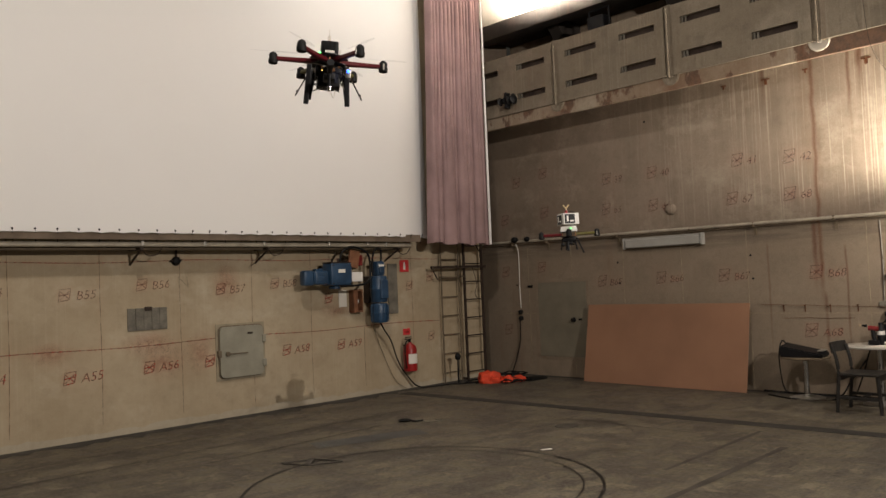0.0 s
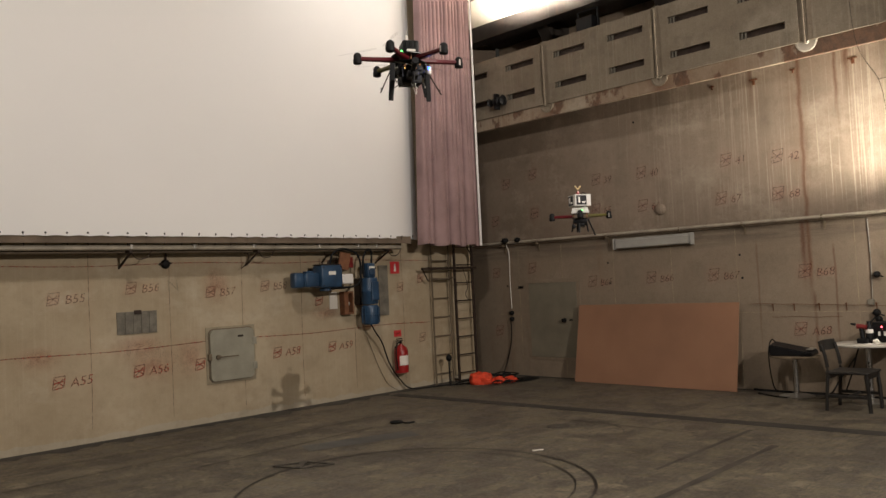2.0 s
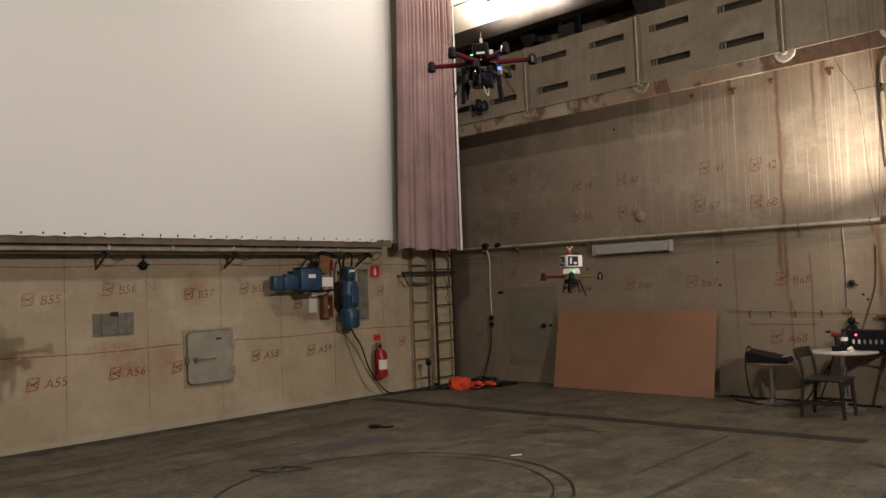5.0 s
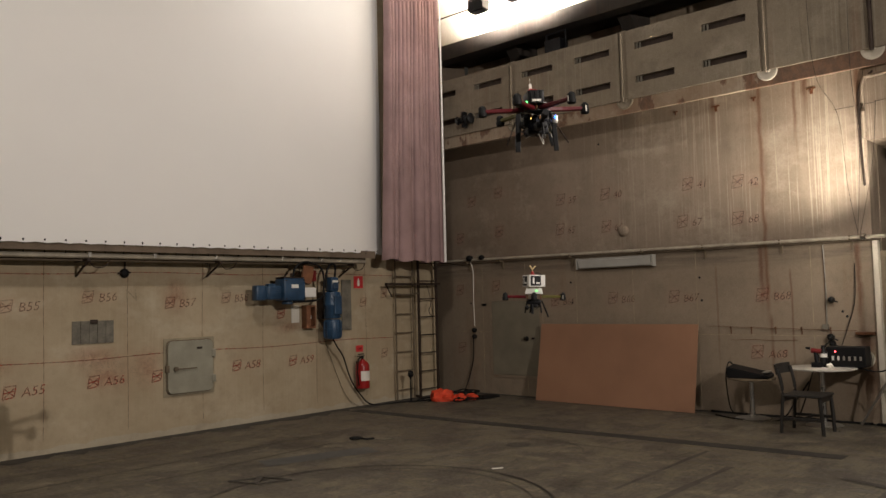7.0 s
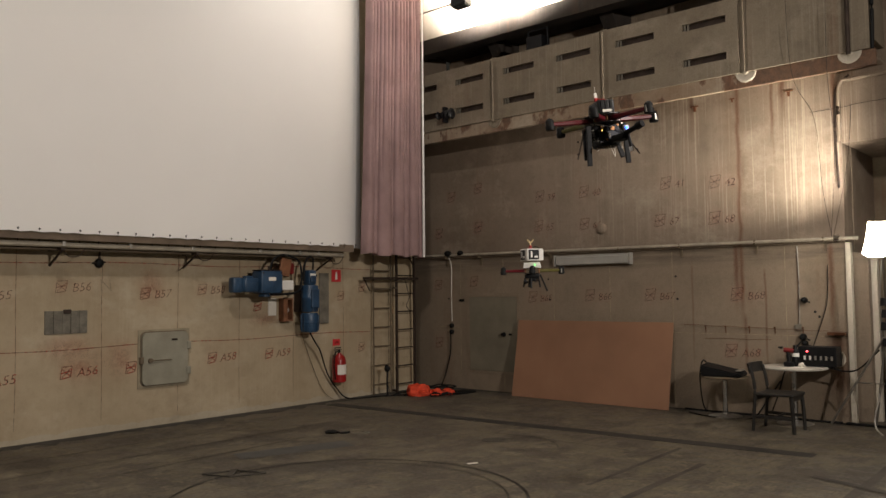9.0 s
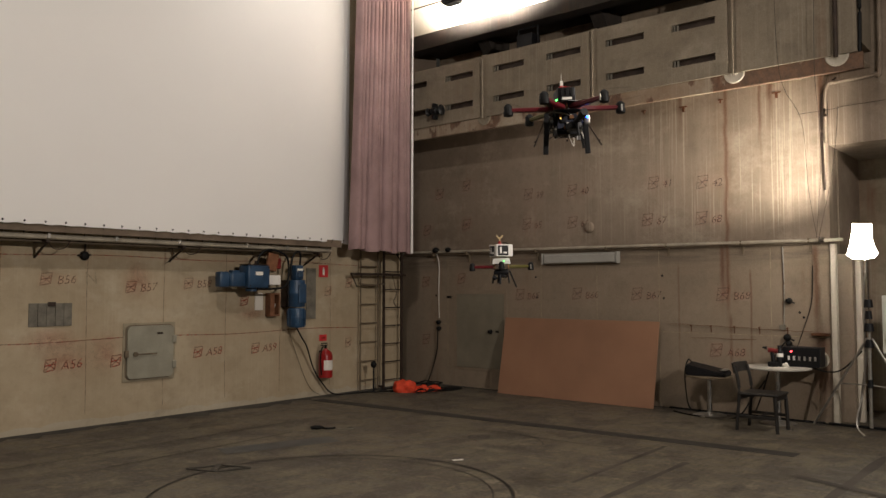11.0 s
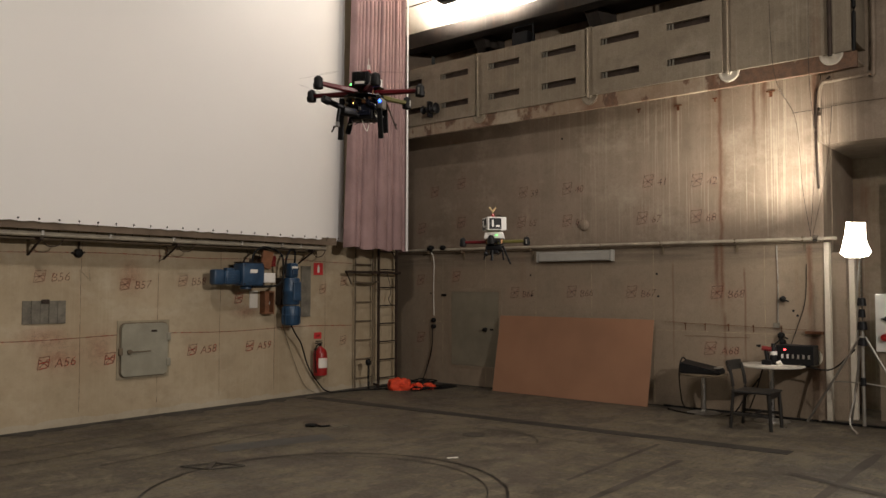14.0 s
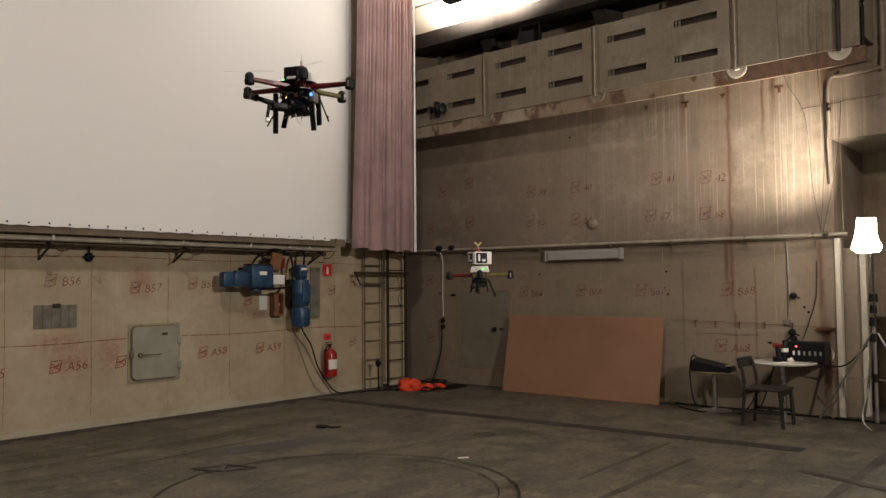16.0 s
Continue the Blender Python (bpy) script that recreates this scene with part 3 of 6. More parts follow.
# survey lines and marks on the north wall
for x in (-8.95, -7.97, -6.98, -5.99, -4.97, -4.02, -3.07, -2.08):
    bm = bmnew()
    pts = [(x + 0.006 * math.sin(z * 3 + x), z) for z in (0.15, 0.6, 1.1, 1.6, 2.1, 2.35)]
    for (a, z0), (b, z1) in zip(pts, pts[1:]):
        vs = [bm.verts.new(p) for p in ((a - 0.004, -0.002, z0), (a + 0.004, -0.002, z0), (b + 0.004, -0.002, z1), (b - 0.004, -0.002, z1))]
        bm.faces.new(vs)
    part("survey_line", bm, M_LINE, WALL_L)
for z, w in ((1.04, 0.006), (2.06, 0.005)):
    bm = bmnew()
    xs = [-9.5 + 0.4 * i for i in range(21)]
    for a, b in zip(xs, xs[1:]):
        za, zb = (z + 0.014 * math.sin(a * 2.3 + z) for a in (a, b))
        vs = [bm.verts.new(p) for p in ((a, -0.0025, za - w), (b, -0.0025, zb - w), (b, -0.0025, zb + w), (a, -0.0025, za + w))]
        bm.faces.new(vs)
    part("survey_line", bm, M_MARK, WALL_L)
for x, z, w, h in ((-6.42, 1.06, 0.36, 0.16), (-6.22, 0.83, 0.34, 0.26), (-7.55, 1.02, 0.30, 0.14), (-5.75, 0.88, 0.22, 0.3), (-3.6, 1.3, 0.3, 0.12), (-5.35, 1.78, 0.2, 0.3)):
    bm = bmnew()
    bm.faces.new([bm.verts.new(p) for p in ((x - w, -0.0015, z - h), (x + w, -0.0015, z - h), (x + w, -0.0015, z + h), (x - w, -0.0015, z + h))])
    part("chalk_smear", bm, M_SMEAR, WALL_L)
# pale ragged foot of the north wall
bm = bmnew()
last = None
for i in range(136):
    x = -14 + 0.1 * i
    cur = (bm.verts.new((x, -0.006, 0.0)), bm.verts.new((x, -0.003, random.uniform(0.05, 0.10))))
    if last:
        bm.faces.new((last[0], cur[0], cur[1], last[1]))
    last = cur
part("plaster_foot", bm, M_FOOT, WALL_L)


def crossed_box(bm, w, h, t=0.014):
    """A hand-drawn square with a cross, in the x-z plane."""
    def bar(a, b):
        a, b = Vector((a[0], 0, a[1])), Vector((b[0], 0, b[1]))
        d = (b - a).normalized()
        n = Vector((-d.z, 0, d.x)) * t / 2
        bm.faces.new([bm.verts.new(p) for p in (a - n, b - n, b + n, a + n)])
    s = 0.15 * w
    bar((0, 0), (w - s, 0.02)), bar((w - s, 0.02), (w, h)), bar((w, h), (s, h - 0.01)), bar((s, h), (0, 0)), bar((0.02, 0.02), (w - 0.02, h - 0.03)), bar((s, h - 0.03), (w - s, 0.03)), bar((0.01, h * 0.45), (w * 0.9, h * 0.6))


def wall_mark(parent, text, m, mat, size=0.155, side=0.14):
    bm = bmnew()
    crossed_box(bm, side, side * 1.05)
    b = part("crossed_square", bm, mat, parent)
    b.matrix_world = m
    if text:
        letters(text, size, mat, m @ pose(side + 0.05, 0, 0.01, 90, -4, 0), "written_mark", parent, 0.24)


for x, z, text in ((-8.45, 0.72, "A54"), (-7.41, 0.66, "A55"), (-6.48, 0.69, "A56"), (-5.68, 0.69, "A57"), (-4.52, 0.73, "A58"), (-3.58, 0.73, "A59")):
    wall_mark(WALL_L, text, pose(x, -0.003, z), M_MARK)
for x, z, text in ((-8.45, 1.66, "B54"), (-7.45, 1.61, "B55"), (-6.55, 1.70, "B56"), (-5.50, 1.61, "B57"), (-4.68, 1.66, "B58")):
    wall_mark(WALL_L, text, pose(x, -0.003, z), M_MARK2, 0.15)
wall_mark(WALL_L, "", pose(-3.78, -0.003, 1.42), M_MARK)
wall_mark(WALL_L, "", pose(-2.20, -0.003, 1.55), M_MARK2)
wall_mark(WALL_L, "", pose(-1.75, -0.003, 1.68), M_MARK2)
wall_mark(WALL_L, "", pose(-1.76, -0.003, 0.72), M_MARK2)
letters("N", 0.21, M_PENCIL, pose(-6.02, -0.003, 1.72, 90), "pencil_mark", WALL_L, -0.1)

EAST = pose(XR - 0.003, 0, 0, 0, 0, -90)
for y, z, text, mat in ((-2.23, 3.10, "39", M_MARK2), (-3.05, 3.10, "40", M_MARK2), (-4.40, 3.10, "41", M_MARK2), (-5.12, 3.05, "42", M_MARK2),
                        (-0.95, 2.68, "", M_MARK2), (-2.20, 2.62, "65", M_MARK2), (-3.05, 2.60, "66", M_MARK2), (-4.30, 2.57, "67", M_MARK2), (-5.10, 2.55, "68", M_MARK2),
                        (-0.35, 3.25, "", M_MARK2), (-0.95, 3.35, "", M_MARK2), (-0.05, 2.62, "", M_MARK2),
                        (-0.02, 1.70, "", M_MARK2), (-0.84, 1.75, "", M_MARK2), (-2.06, 1.48, "B65", M_MARK2), (-3.12, 1.50, "B66", M_MARK2), (-4.12, 1.50, "B67", M_MARK2),
                        (-5.38, 1.50, "B68", M_MARK2), (-0.03, 0.68, "", M_MARK2), (-5.28, 0.74, "A68", M_MARK2)):
    wall_mark(WALL_R, text, Matrix.Translation((0, y, z)) @ EAST, mat, 0.15, 0.17)
# formwork joints and tie holes of the east wall
for y in (-0.62, -1.55, -2.55, -3.55, -4.55, -6.1):
    block("form_joint", M_PENCIL, WALL_R, XR - 0.002, XR + 0.01, y - 0.004, y + 0.004, 0.02, 2.2)
block("form_joint", M_PENCIL, WALL_R, XR - 0.002, XR + 0.01, -6.8, -0.02, 1.05, 1.058)
for y, z in ((-2.45, 1.85), (-2.47, 1.53), (-4.6, 1.85), (-4.62, 1.53), (-3.05, 3.98), (-0.35, 1.55), (-6.45, 1.36), (-6.5, 1.3)):
    bm = bmnew()
    rod(bm, (XR - 0.006, y, z), (XR + 0.01, y, z), 0.016, n=10)
    part("tie_hole", bm, M_RUBBER, WALL_R)
for y, z, s in ((-4.35, 4.25, 0.05), (-4.95, 4.22, 0.08), (-5.48, 4.24, 0.05), (-6.22, 4.22, 0.08)):
    bm = bmnew()
    box(bm, XR - 0.012, XR + 0.01, y - s * 0.7, y + s * 0.7, z, z + 0.018, 0.004)
    box(bm, XR - 0.012, XR + 0.01, y - s * 0.25, y + s * 0.2, z - s * 0.8, z, 0.004)
    part("rusty_anchor", bm, M_ANCHOR, WALL_R)
bm = bmnew()
lathe(bm, ((0.085, 0), (0.083, 0.02), (0.068, 0.04), (0.045, 0.05), (0.001, 0.054)), 24, (0, 0, 0), Matrix.Translation((XR, -3.43, 2.6)) @ pose(0, 0, 0, 0, -90, 0))
part("sleeve", bm, M_RIGHT, WALL_R, "round concrete pipe sleeve", True)

# ---- floor fittings ----
bm = bmnew()
n = 14
xs = [(-2.62 + 0.45 * i / n, -0.35 - 6.7 * i / n) for i in range(n + 1)]
for (xa, ya), (xb, yb) in zip(xs, xs[1:]):
    w = 0.105
    vs = [bm.verts.new(p) for p in ((xa - w, ya, 0.004), (xa + w, ya, 0.004), (xb + w, yb, 0.004), (xb - w, yb, 0.004))]
    bm.faces.new(vs)
r = bmesh.ops.extrude_face_region(bm, geom=bm.faces[:])
bmesh.ops.translate(bm, vec=(0, 0, -0.02), verts=[g for g in r["geom"] if isinstance(g, bmesh.types.BMVert)])
tagged(part("floor_channel", bm, M_GROOVE), "dark covered channel across the concrete floor", "floor channel", "", "structure")


def ring(bm, c, r, w, a0=0, a1=360, z=0.004, n=96):
    a = [radians(a0 + (a1 - a0) * i / n) for i in range(n + 1)]
    for p, q in zip(a, a[1:]):
        quad = [(r - w, p), (r + w, p), (r + w, q), (r - w, q)]
        top = [bm.verts.new((c[0] + s * math.cos(t), c[1] + s * math.sin(t), z)) for s, t in quad]
        bm.faces.new(top)


bm = bmnew()
ring(bm, (-6.15, -4.62), 1.46, 0.013)
ring(bm, (-6.15, -4.62), 1.30, 0.006, 200, 420)
tagged(part("turntable_rail", bm, M_RAIL), "round dark steel rail set in the floor", "rail", "", "structure")
bm = bmnew()
ring(bm, (-3.72, -4.2), 0.72, 0.006, -60, 95)
tagged(part("small_floor_ring", bm, M_RAIL), "faint dark arc scored in the floor", "rail", "", "structure")
bm = bmnew()
lathe(bm, ((0.13, 0.0), (0.13, 0.004), (0.11, 0.006), (0.0005, 0.006)), 28, (-3.43, -4.02, 0))
tagged(part("floor_cover", bm, M_SCORE), "small round cover in the floor", "cover", "", "structure")
# scored joints and skid lines on the floor
for (x0, y0), (x1, y1), w in (((-2.6, -5.85), (-4.6, -5.93), 0.03), ((-3.2, -6.35), (-5.6, -6.4), 0.035), ((-1.7, -7.75), (-4.6, -7.75), 0.05), ((-4.0, -1.6), (-8.6, -1.75), 0.012),
                              ((-4.6, -2.2), (-6.9, -2.35), 0.012), ((-5.0, -1.0), (-9.0, -1.05), 0.01), ((-3.1, -2.9), (-3.05, -5.5), 0.008), ((-3.1, -7.3), (-3.6, -8.6), 0.05)):
    bm = bmnew()
    d = Vector((x1 - x0, y1 - y0, 0))
    nrm = Vector((-d.y, d.x, 0)).normalized() * w
    k = max(4, int(d.length / 0.3))
    last = None
    for i in range(k + 1):
        p = Vector((x0, y0, 0.003)) + d * (i / k)
        ww = nrm * random.uniform(0.6, 1.2)
        cur = (bm.verts.new(p - ww), bm.verts.new(p + ww))
        if last:
            bm.faces.new((last[0], cur[0], cur[1], last[1]))
        last = cur
    part("floor_score", bm, M_SCORE, FLOOR).location.z = 0.0006 * len(FLOOR.children)
# dark ragged strips along the foot of the walls
for (x0, y0), (x1, y1) in (((-14, -0.05), (-0.44, -0.05)), ((0.03, 1.3), (0.03, -6.8))):
    bm = bmnew()
    d = Vector((x1 - x0, y1 - y0, 0))
    nrm = Vector((d.y, -d.x, 0)).normalized() if y0 == y1 else Vector((-1, 0, 0))
    k = int(d.length / 0.12)
    last = None
    for i in range(k + 1):
        p = Vector((x0, y0, 0.0025)) + d * (i / k)
        cur = (bm.verts.new(p - nrm * 0.05), bm.verts.new(p + nrm * (random.uniform(0.10, 0.34) if y0 == y1 else random.uniform(0.02, 0.10))))
        if last:
            bm.faces.new((last[0], cur[0], cur[1], last[1]))
        last = cur
    part("floor_edge_strip", bm, M_EDGE, FLOOR)
bm = bmnew()
vs = [bm.verts.new(p) for p in ((-5.72, -2.35, 0.003), (-4.5, -2.72, 0.003), (-4.62, -3.05, 0.003), (-5.82, -2.66, 0.003))]
bm.faces.new(vs)
part("repair_patch", bm, M_PATCH, FLOOR)
# small triangular anchor frame let into the floor at the rail
frame_tri = thing("floor_anchor", "dark triangular steel anchor plate lying on the floor", "anchor plate", pose(-6.26, -3.17, 0.004, 0, 0, -46))
bm = bmnew()
for a, b in (((-0.28, 0), (0.0, 0.13)), ((0.0, 0.13), (0.30, 0)), ((0.30, 0), (0.0, -0.13)), ((0.0, -0.13), (-0.28, 0))):
    rod(bm, (*a, 0.006), (*b, 0.006), 0.007, n=6)
part("rim", bm, M_SCORE, frame_tri)
block("bar", M_SCORE, frame_tri, -0.04, 0.02, -0.12, 0.13, 0.0, 0.02, bevel=0.003)
# scraps on the floor
bm = bmnew()
box(bm, -0.055, 0.055, -0.018, 0.018, 0, 0.005, 0.002)
bit = tagged(part("paper_scrap", bm, M_PAPER), "white scrap of paper on the floor", "paper")
bit.matrix_world = pose(-4.53, -4.61, 0.001, 0, 0, -30)
scrap = thing("cable_scrap", "black bit of cable and rag on the floor", "cable", pose(-4.22, -2.33, 0, 0, 0, -50))
bm = bmnew()
tube(bm, ((-0.16, 0, 0.012), (-0.06, 0.05, 0.014), (0.03, -0.02, 0.012), (0.12, 0.03, 0.012)), 0.012)
ball(bm, (-0.1, 0.02, 0.02), 0.06, 1.4, 1, 0.35)
part("rag", bm, M_RUBBER, scrap, smooth=True)
bm = bmnew()
tube(bm, ((0.1, 0.03, 0.006), (0.25, -0.05, 0.006), (0.35, 0.04, 0.006), (0.25, 0.12, 0.006)), 0.005)
part("string", bm, M_GRILLE, scrap, "pale loose string", True)

# ---- cinema screen, its frame and the curtain ----
SY = -0.40
screen = thing("projection_screen", "large white cloth projection screen laced to a pipe", "screen")
bm = bmnew()
nx, nz = 120, 24
grid = {}
for i in range(nx + 1):
    for j in range(nz + 1):
        z = 2.385 + (9.3 - 2.385) * j / nz
        edge = -1.75
        x = -16 + (edge + 16) * i / nx
        y = SY + 0.004 * math.sin(x * 3) + 0.34 * max(0.0, (x + 2.75) / 1.0) ** 2
        grid[i, j] = bm.verts.new((x, y, z - (0.012 * (0.5 - 0.5 * math.cos(x * 2 * math.pi / 0.225)) if j == 0 else 0)))
for i in range(nx):
    for j in range(nz):
        bm.faces.new((grid[i, j], grid[i + 1, j], grid[i + 1, j + 1], grid[i, j + 1]))
r = bmesh.ops.extrude_face_region(bm, geom=bm.faces[:])
bmesh.ops.translate(bm, vec=(0, 0.006, 0), verts=[g for g in r["geom"] if isinstance(g, bmesh.types.BMVert)])
part("cloth", bm, M_SCREEN, screen, "smooth white screen cloth", True)
bm = bmnew()
box(bm, -16, -2.19, SY + 0.02, SY + 0.03, 2.30, 2.41)
part("backing_hem", bm, M_HEM, screen, "dark brown hem below the cloth")
eyelet, lace = None, None
for i in range(42):
    x = -11.4 + 0.225 * i
    bm = bmnew()
    lathe(bm, ((0.006, 0), (0.012, 0.002), (0.012, 0.004), (0.006, 0.006)), 10, (0, 0, 0), pose(0, 0, 0, 90, 0, 0))
    if eyelet is None:
        eyelet = finish("eyelet", bm, M_RUBBER)
        b2 = bmnew()
        rod(b2, (0, 0, 0), (0.03, 0.08, -0.13), 0.004, n=5)
        lace = finish("lace", b2, M_RUBBER)
    else:
        bm.free()
    for nm, me, dz in (("eyelet", eyelet, 0.025), ("lace", lace, 0.02)):
        o = new(nm, me)
        o.parent = screen
        o.location = (x, SY - 0.004, 2.385 + dz)
rail = thing("screen_rail", "long steel pipe on wall brackets under the screen", "pipe rail")
bm = bmnew()
rod(bm, (-16, -0.30, 2.245), (-2.35, -0.30, 2.25), 0.03, n=14)
part("pipe", bm, M_PIPE, rail, smooth=True)
bm = bmnew()
rod(bm, (-16, -0.22, 2.20), (-2.5, -0.22, 2.205), 0.018, n=10)
part("conduit", bm, M_GREYLAD, rail, smooth=True)
for x in (-8.5, -6.62, -4.9, -2.62):
    bm = bmnew()
    box(bm, x - 0.02, x + 0.02, -0.36, 0.0, 2.185, 2.215)
    rod(bm, (x, -0.34, 2.19), (x, 0.0, 2.02), 0.014, n=8)
    tube(bm, ((x + 0.02, -0.3, 2.2), (x + 0.1, -0.28, 2.12), (x + 0.22, -0.28, 2.13), (x + 0.28, -0.3, 2.22)), 0.006)
    part("bracket", bm, M_IRON, rail, smooth=True)
for x in (-6.6, -5.8, -4.95, -3.9, -3.2, -2.85):
    block("pipe_clamp", M_STEEL, rail, x - 0.02, x + 0.02, -0.34, -0.26, 2.23, 2.29, bevel=0.006)

curtain = thing("stage_curtain", "mauve velour stage curtain hanging in deep folds", "curtain")
bm = bmnew()
cols, rws = 420, 20
SEAMS_LOW = (0.0, 0.10, 0.19, 0.43, 0.48, 0.64, 0.75, 0.90, 1.0)
SEAMS_HIGH = (0.0, 0.06, 0.13, 0.19, 0.26, 0.35, 0.43, 0.48, 0.56, 0.64, 0.70, 0.75, 0.83, 0.90, 1.0)


def pleat(u, seams):
    """Fold depth across the cloth: broad rounded pleats between narrow valleys."""
    for a, b in zip(seams, seams[1:]):
        if u <= b:
            w = (u - a) / (b - a)
            return max(0.0, math.sin(math.pi * w)) ** 0.42 * min(1.0, 0.62 + 2.6 * (b - a)), -0.13 * (b - a) * math.sin(2 * math.pi * w)
    return 0.0, 0.0


cg = {}
for i in range(cols + 1):
    u = i / cols
    for j in range(rws + 1):
        v = j / rws
        z = 2.27 + 7.0 * v
        k = min(1.0, max(0.0, (v - 0.12) / 0.3))
        k = k * k * (3 - 2 * k)
        (d0, s0), (d1, s1) = pleat(u, SEAMS_LOW), pleat(u, SEAMS_HIGH)
        d, slide = d0 * (1 - k) + d1 * k, s0 * (1 - k) + s1 * k
        left, right = -2.09 + 0.12 * min(1.0, 1.8 * v), -0.79
        lean = 0.012 * math.sin(9 * u + 3 * v) + slide * (right - left)
        y = -0.43 - 0.18 * d - 0.012 * math.sin(23 * u + 4 * v)
        cg[i, j] = bm.verts.new((left + (right - left) * u + lean, y, z + (0.02 * math.sin(17 * u) - 0.02 * u if j == 0 else 0)))
for i in range(cols):
    for j in range(rws):
        bm.faces.new((cg[i, j], cg[i + 1, j], cg[i + 1, j + 1], cg[i, j + 1]))
r = bmesh.ops.extrude_face_region(bm, geom=bm.faces[:])
bmesh.ops.translate(bm, vec=(0, 0.008, 0), verts=[g for g in r["geom"] if isinstance(g, bmesh.types.BMVert)])
part("drape", bm, M_CURTAIN, curtain, smooth=True)
bm = bmnew()
for vs in box(bm, -0.865, -0.815, -0.625, -0.617, 2.25, 9.2):
    if vs.co.z > 4 and vs.co.x < -0.84:
        vs.co.x += 0.03
part("lining", bm, M_SCREEN, curtain, "white lining at the edge")
bm = bmnew()
rod(bm, (-2.3, -0.56, 9.28), (0.1, -0.56, 9.28), 0.03)
for x in (-2.2, -0.5):
    rod(bm, (x, -0.56, 9.28), (x, -0.56, 9.5), 0.012)
part("rod", bm, M_IRON, curtain, smooth=True)

# ---- north wall fittings ----
knob = thing("wall_plug", "black round plug with a peg in the wall", "plug", pose(-6.04, 0, 2.06))
bm = bmnew()
lathe(bm, ((0.055, 0), (0.06, 0.02), (0.045, 0.05), (0.02, 0.06)), 16, (0, 0, 0), pose(0, 0, 0, 90, 0, 0))
part("plug", bm, M_RUBBER, knob, smooth=True)
bm = bmnew()
rod(bm, (0, -0.03, 0.05), (0, -0.03, 0.15), 0.012)
rod(bm, (-0.085, -0.03, 0.0), (0.07, -0.03, 0.01), 0.012)
part("peg", bm, M_IRON, knob, smooth=True)

vent = thing("vent_board", "grey board cover of rough planks on the wall", "vent cover", pose(-6.42, 0, 1.355))
for i in range(5):
    x0 = -0.25 + 0.1 * i
    block("plank", M_GRILLE, vent, x0 + 0.002, x0 + 0.098, -0.014 - 0.003 * (i % 2), 0.0, -0.135, 0.135, bevel=0.003)
block("clip", M_IRON, vent, -0.04, 0.05, -0.03, -0.012, 0.10, 0.15, bevel=0.004)

hatch = thing("steel_hatch", "closed grey-green steel hatch with rounded corners and a lever", "hatch", pose(-5.165, 0, 0.855))
bm = bmnew()
for s in ((-0.36, 0.36, -0.012, 0.0, 0.32, 0.37), (-0.36, 0.36, -0.012, 0.0, -0.37, -0.32), (-0.36, -0.31, -0.012, 0.0, -0.32, 0.32), (0.31, 0.36, -0.012, 0.0, -0.32, 0.32)):
    box(bm, *s)
part("frame", bm, M_FRAME, hatch, "dull painted frame")


def rounded_plate(bm, w, h, r, y0, y1, n=6):
    pts = []
    for cx, cz, a in ((w - r, h - r, 0), (-w + r, h - r, 90), (-w + r, -h + r, 180), (w - r, -h + r, 270)):
        for k in range(n + 1):
            t = radians(a + 90 * k / n)
            pts.append((cx + r * math.cos(t), cz + r * math.sin(t)))
    a = [bm.verts.new((x, y0, z)) for x, z in pts]
    b = [bm.verts.new((x * 1.0, y1, z)) for x, z in pts]
    bm.faces.new(a)
    bm.faces.new(b[::-1])
    for i in range(len(pts)):
        j = (i + 1) % len(pts)
        bm.faces.new((a[i], b[i], b[j], a[j]))


bm = bmnew()
rounded_plate(bm, 0.332, 0.345, 0.07, -0.018, -0.006)
part("gasket", bm, M_GREYLAD, hatch, "worn brown rim")
bm = bmnew()
rounded_plate(bm, 0.318, 0.332, 0.065, -0.05, -0.018)
leaf = part("door", bm, M_HATCH, hatch, "smooth grey-green steel leaf", True)
bm = bmnew()
rod(bm, (-0.22, -0.055, -0.02), (-0.22, -0.085, -0.02), 0.03)
box(bm, -0.22, 0.07, -0.082, -0.07, -0.03, -0.015, 0.004)
box(bm, -0.35, -0.3, -0.056, -0.02, -0.06, 0.03, 0.006)
part("handle", bm, M_GREYLAD, leaf, "dark iron lever")
block("slot_cover", M_IRON, leaf, 0.08, 0.16, -0.06, -0.049, 0.22, 0.245, bevel=0.004)
for z in (0.15, -0.18):
    block("hinge", M_HATCH, hatch, 0.30, 0.36, -0.065, -0.01, z - 0.05, z + 0.05, bevel=0.01)


def drum(bm, x0, x1, r, n=16):
    """A cast round casing along x with chamfered ends and a rim."""
    w = x1 - x0
    lathe(bm, ((r * 0.55, 0), (r * 0.9, 0.004), (r, 0.022), (r, w * 0.45), (r * 1.04, w * 0.47), (r * 1.04, w * 0.55), (r, w * 0.57), (r, w - 0.022), (r * 0.88, w)), n, (0, 0, 0), pose(x0, 0, 0, 0, 90, 0))


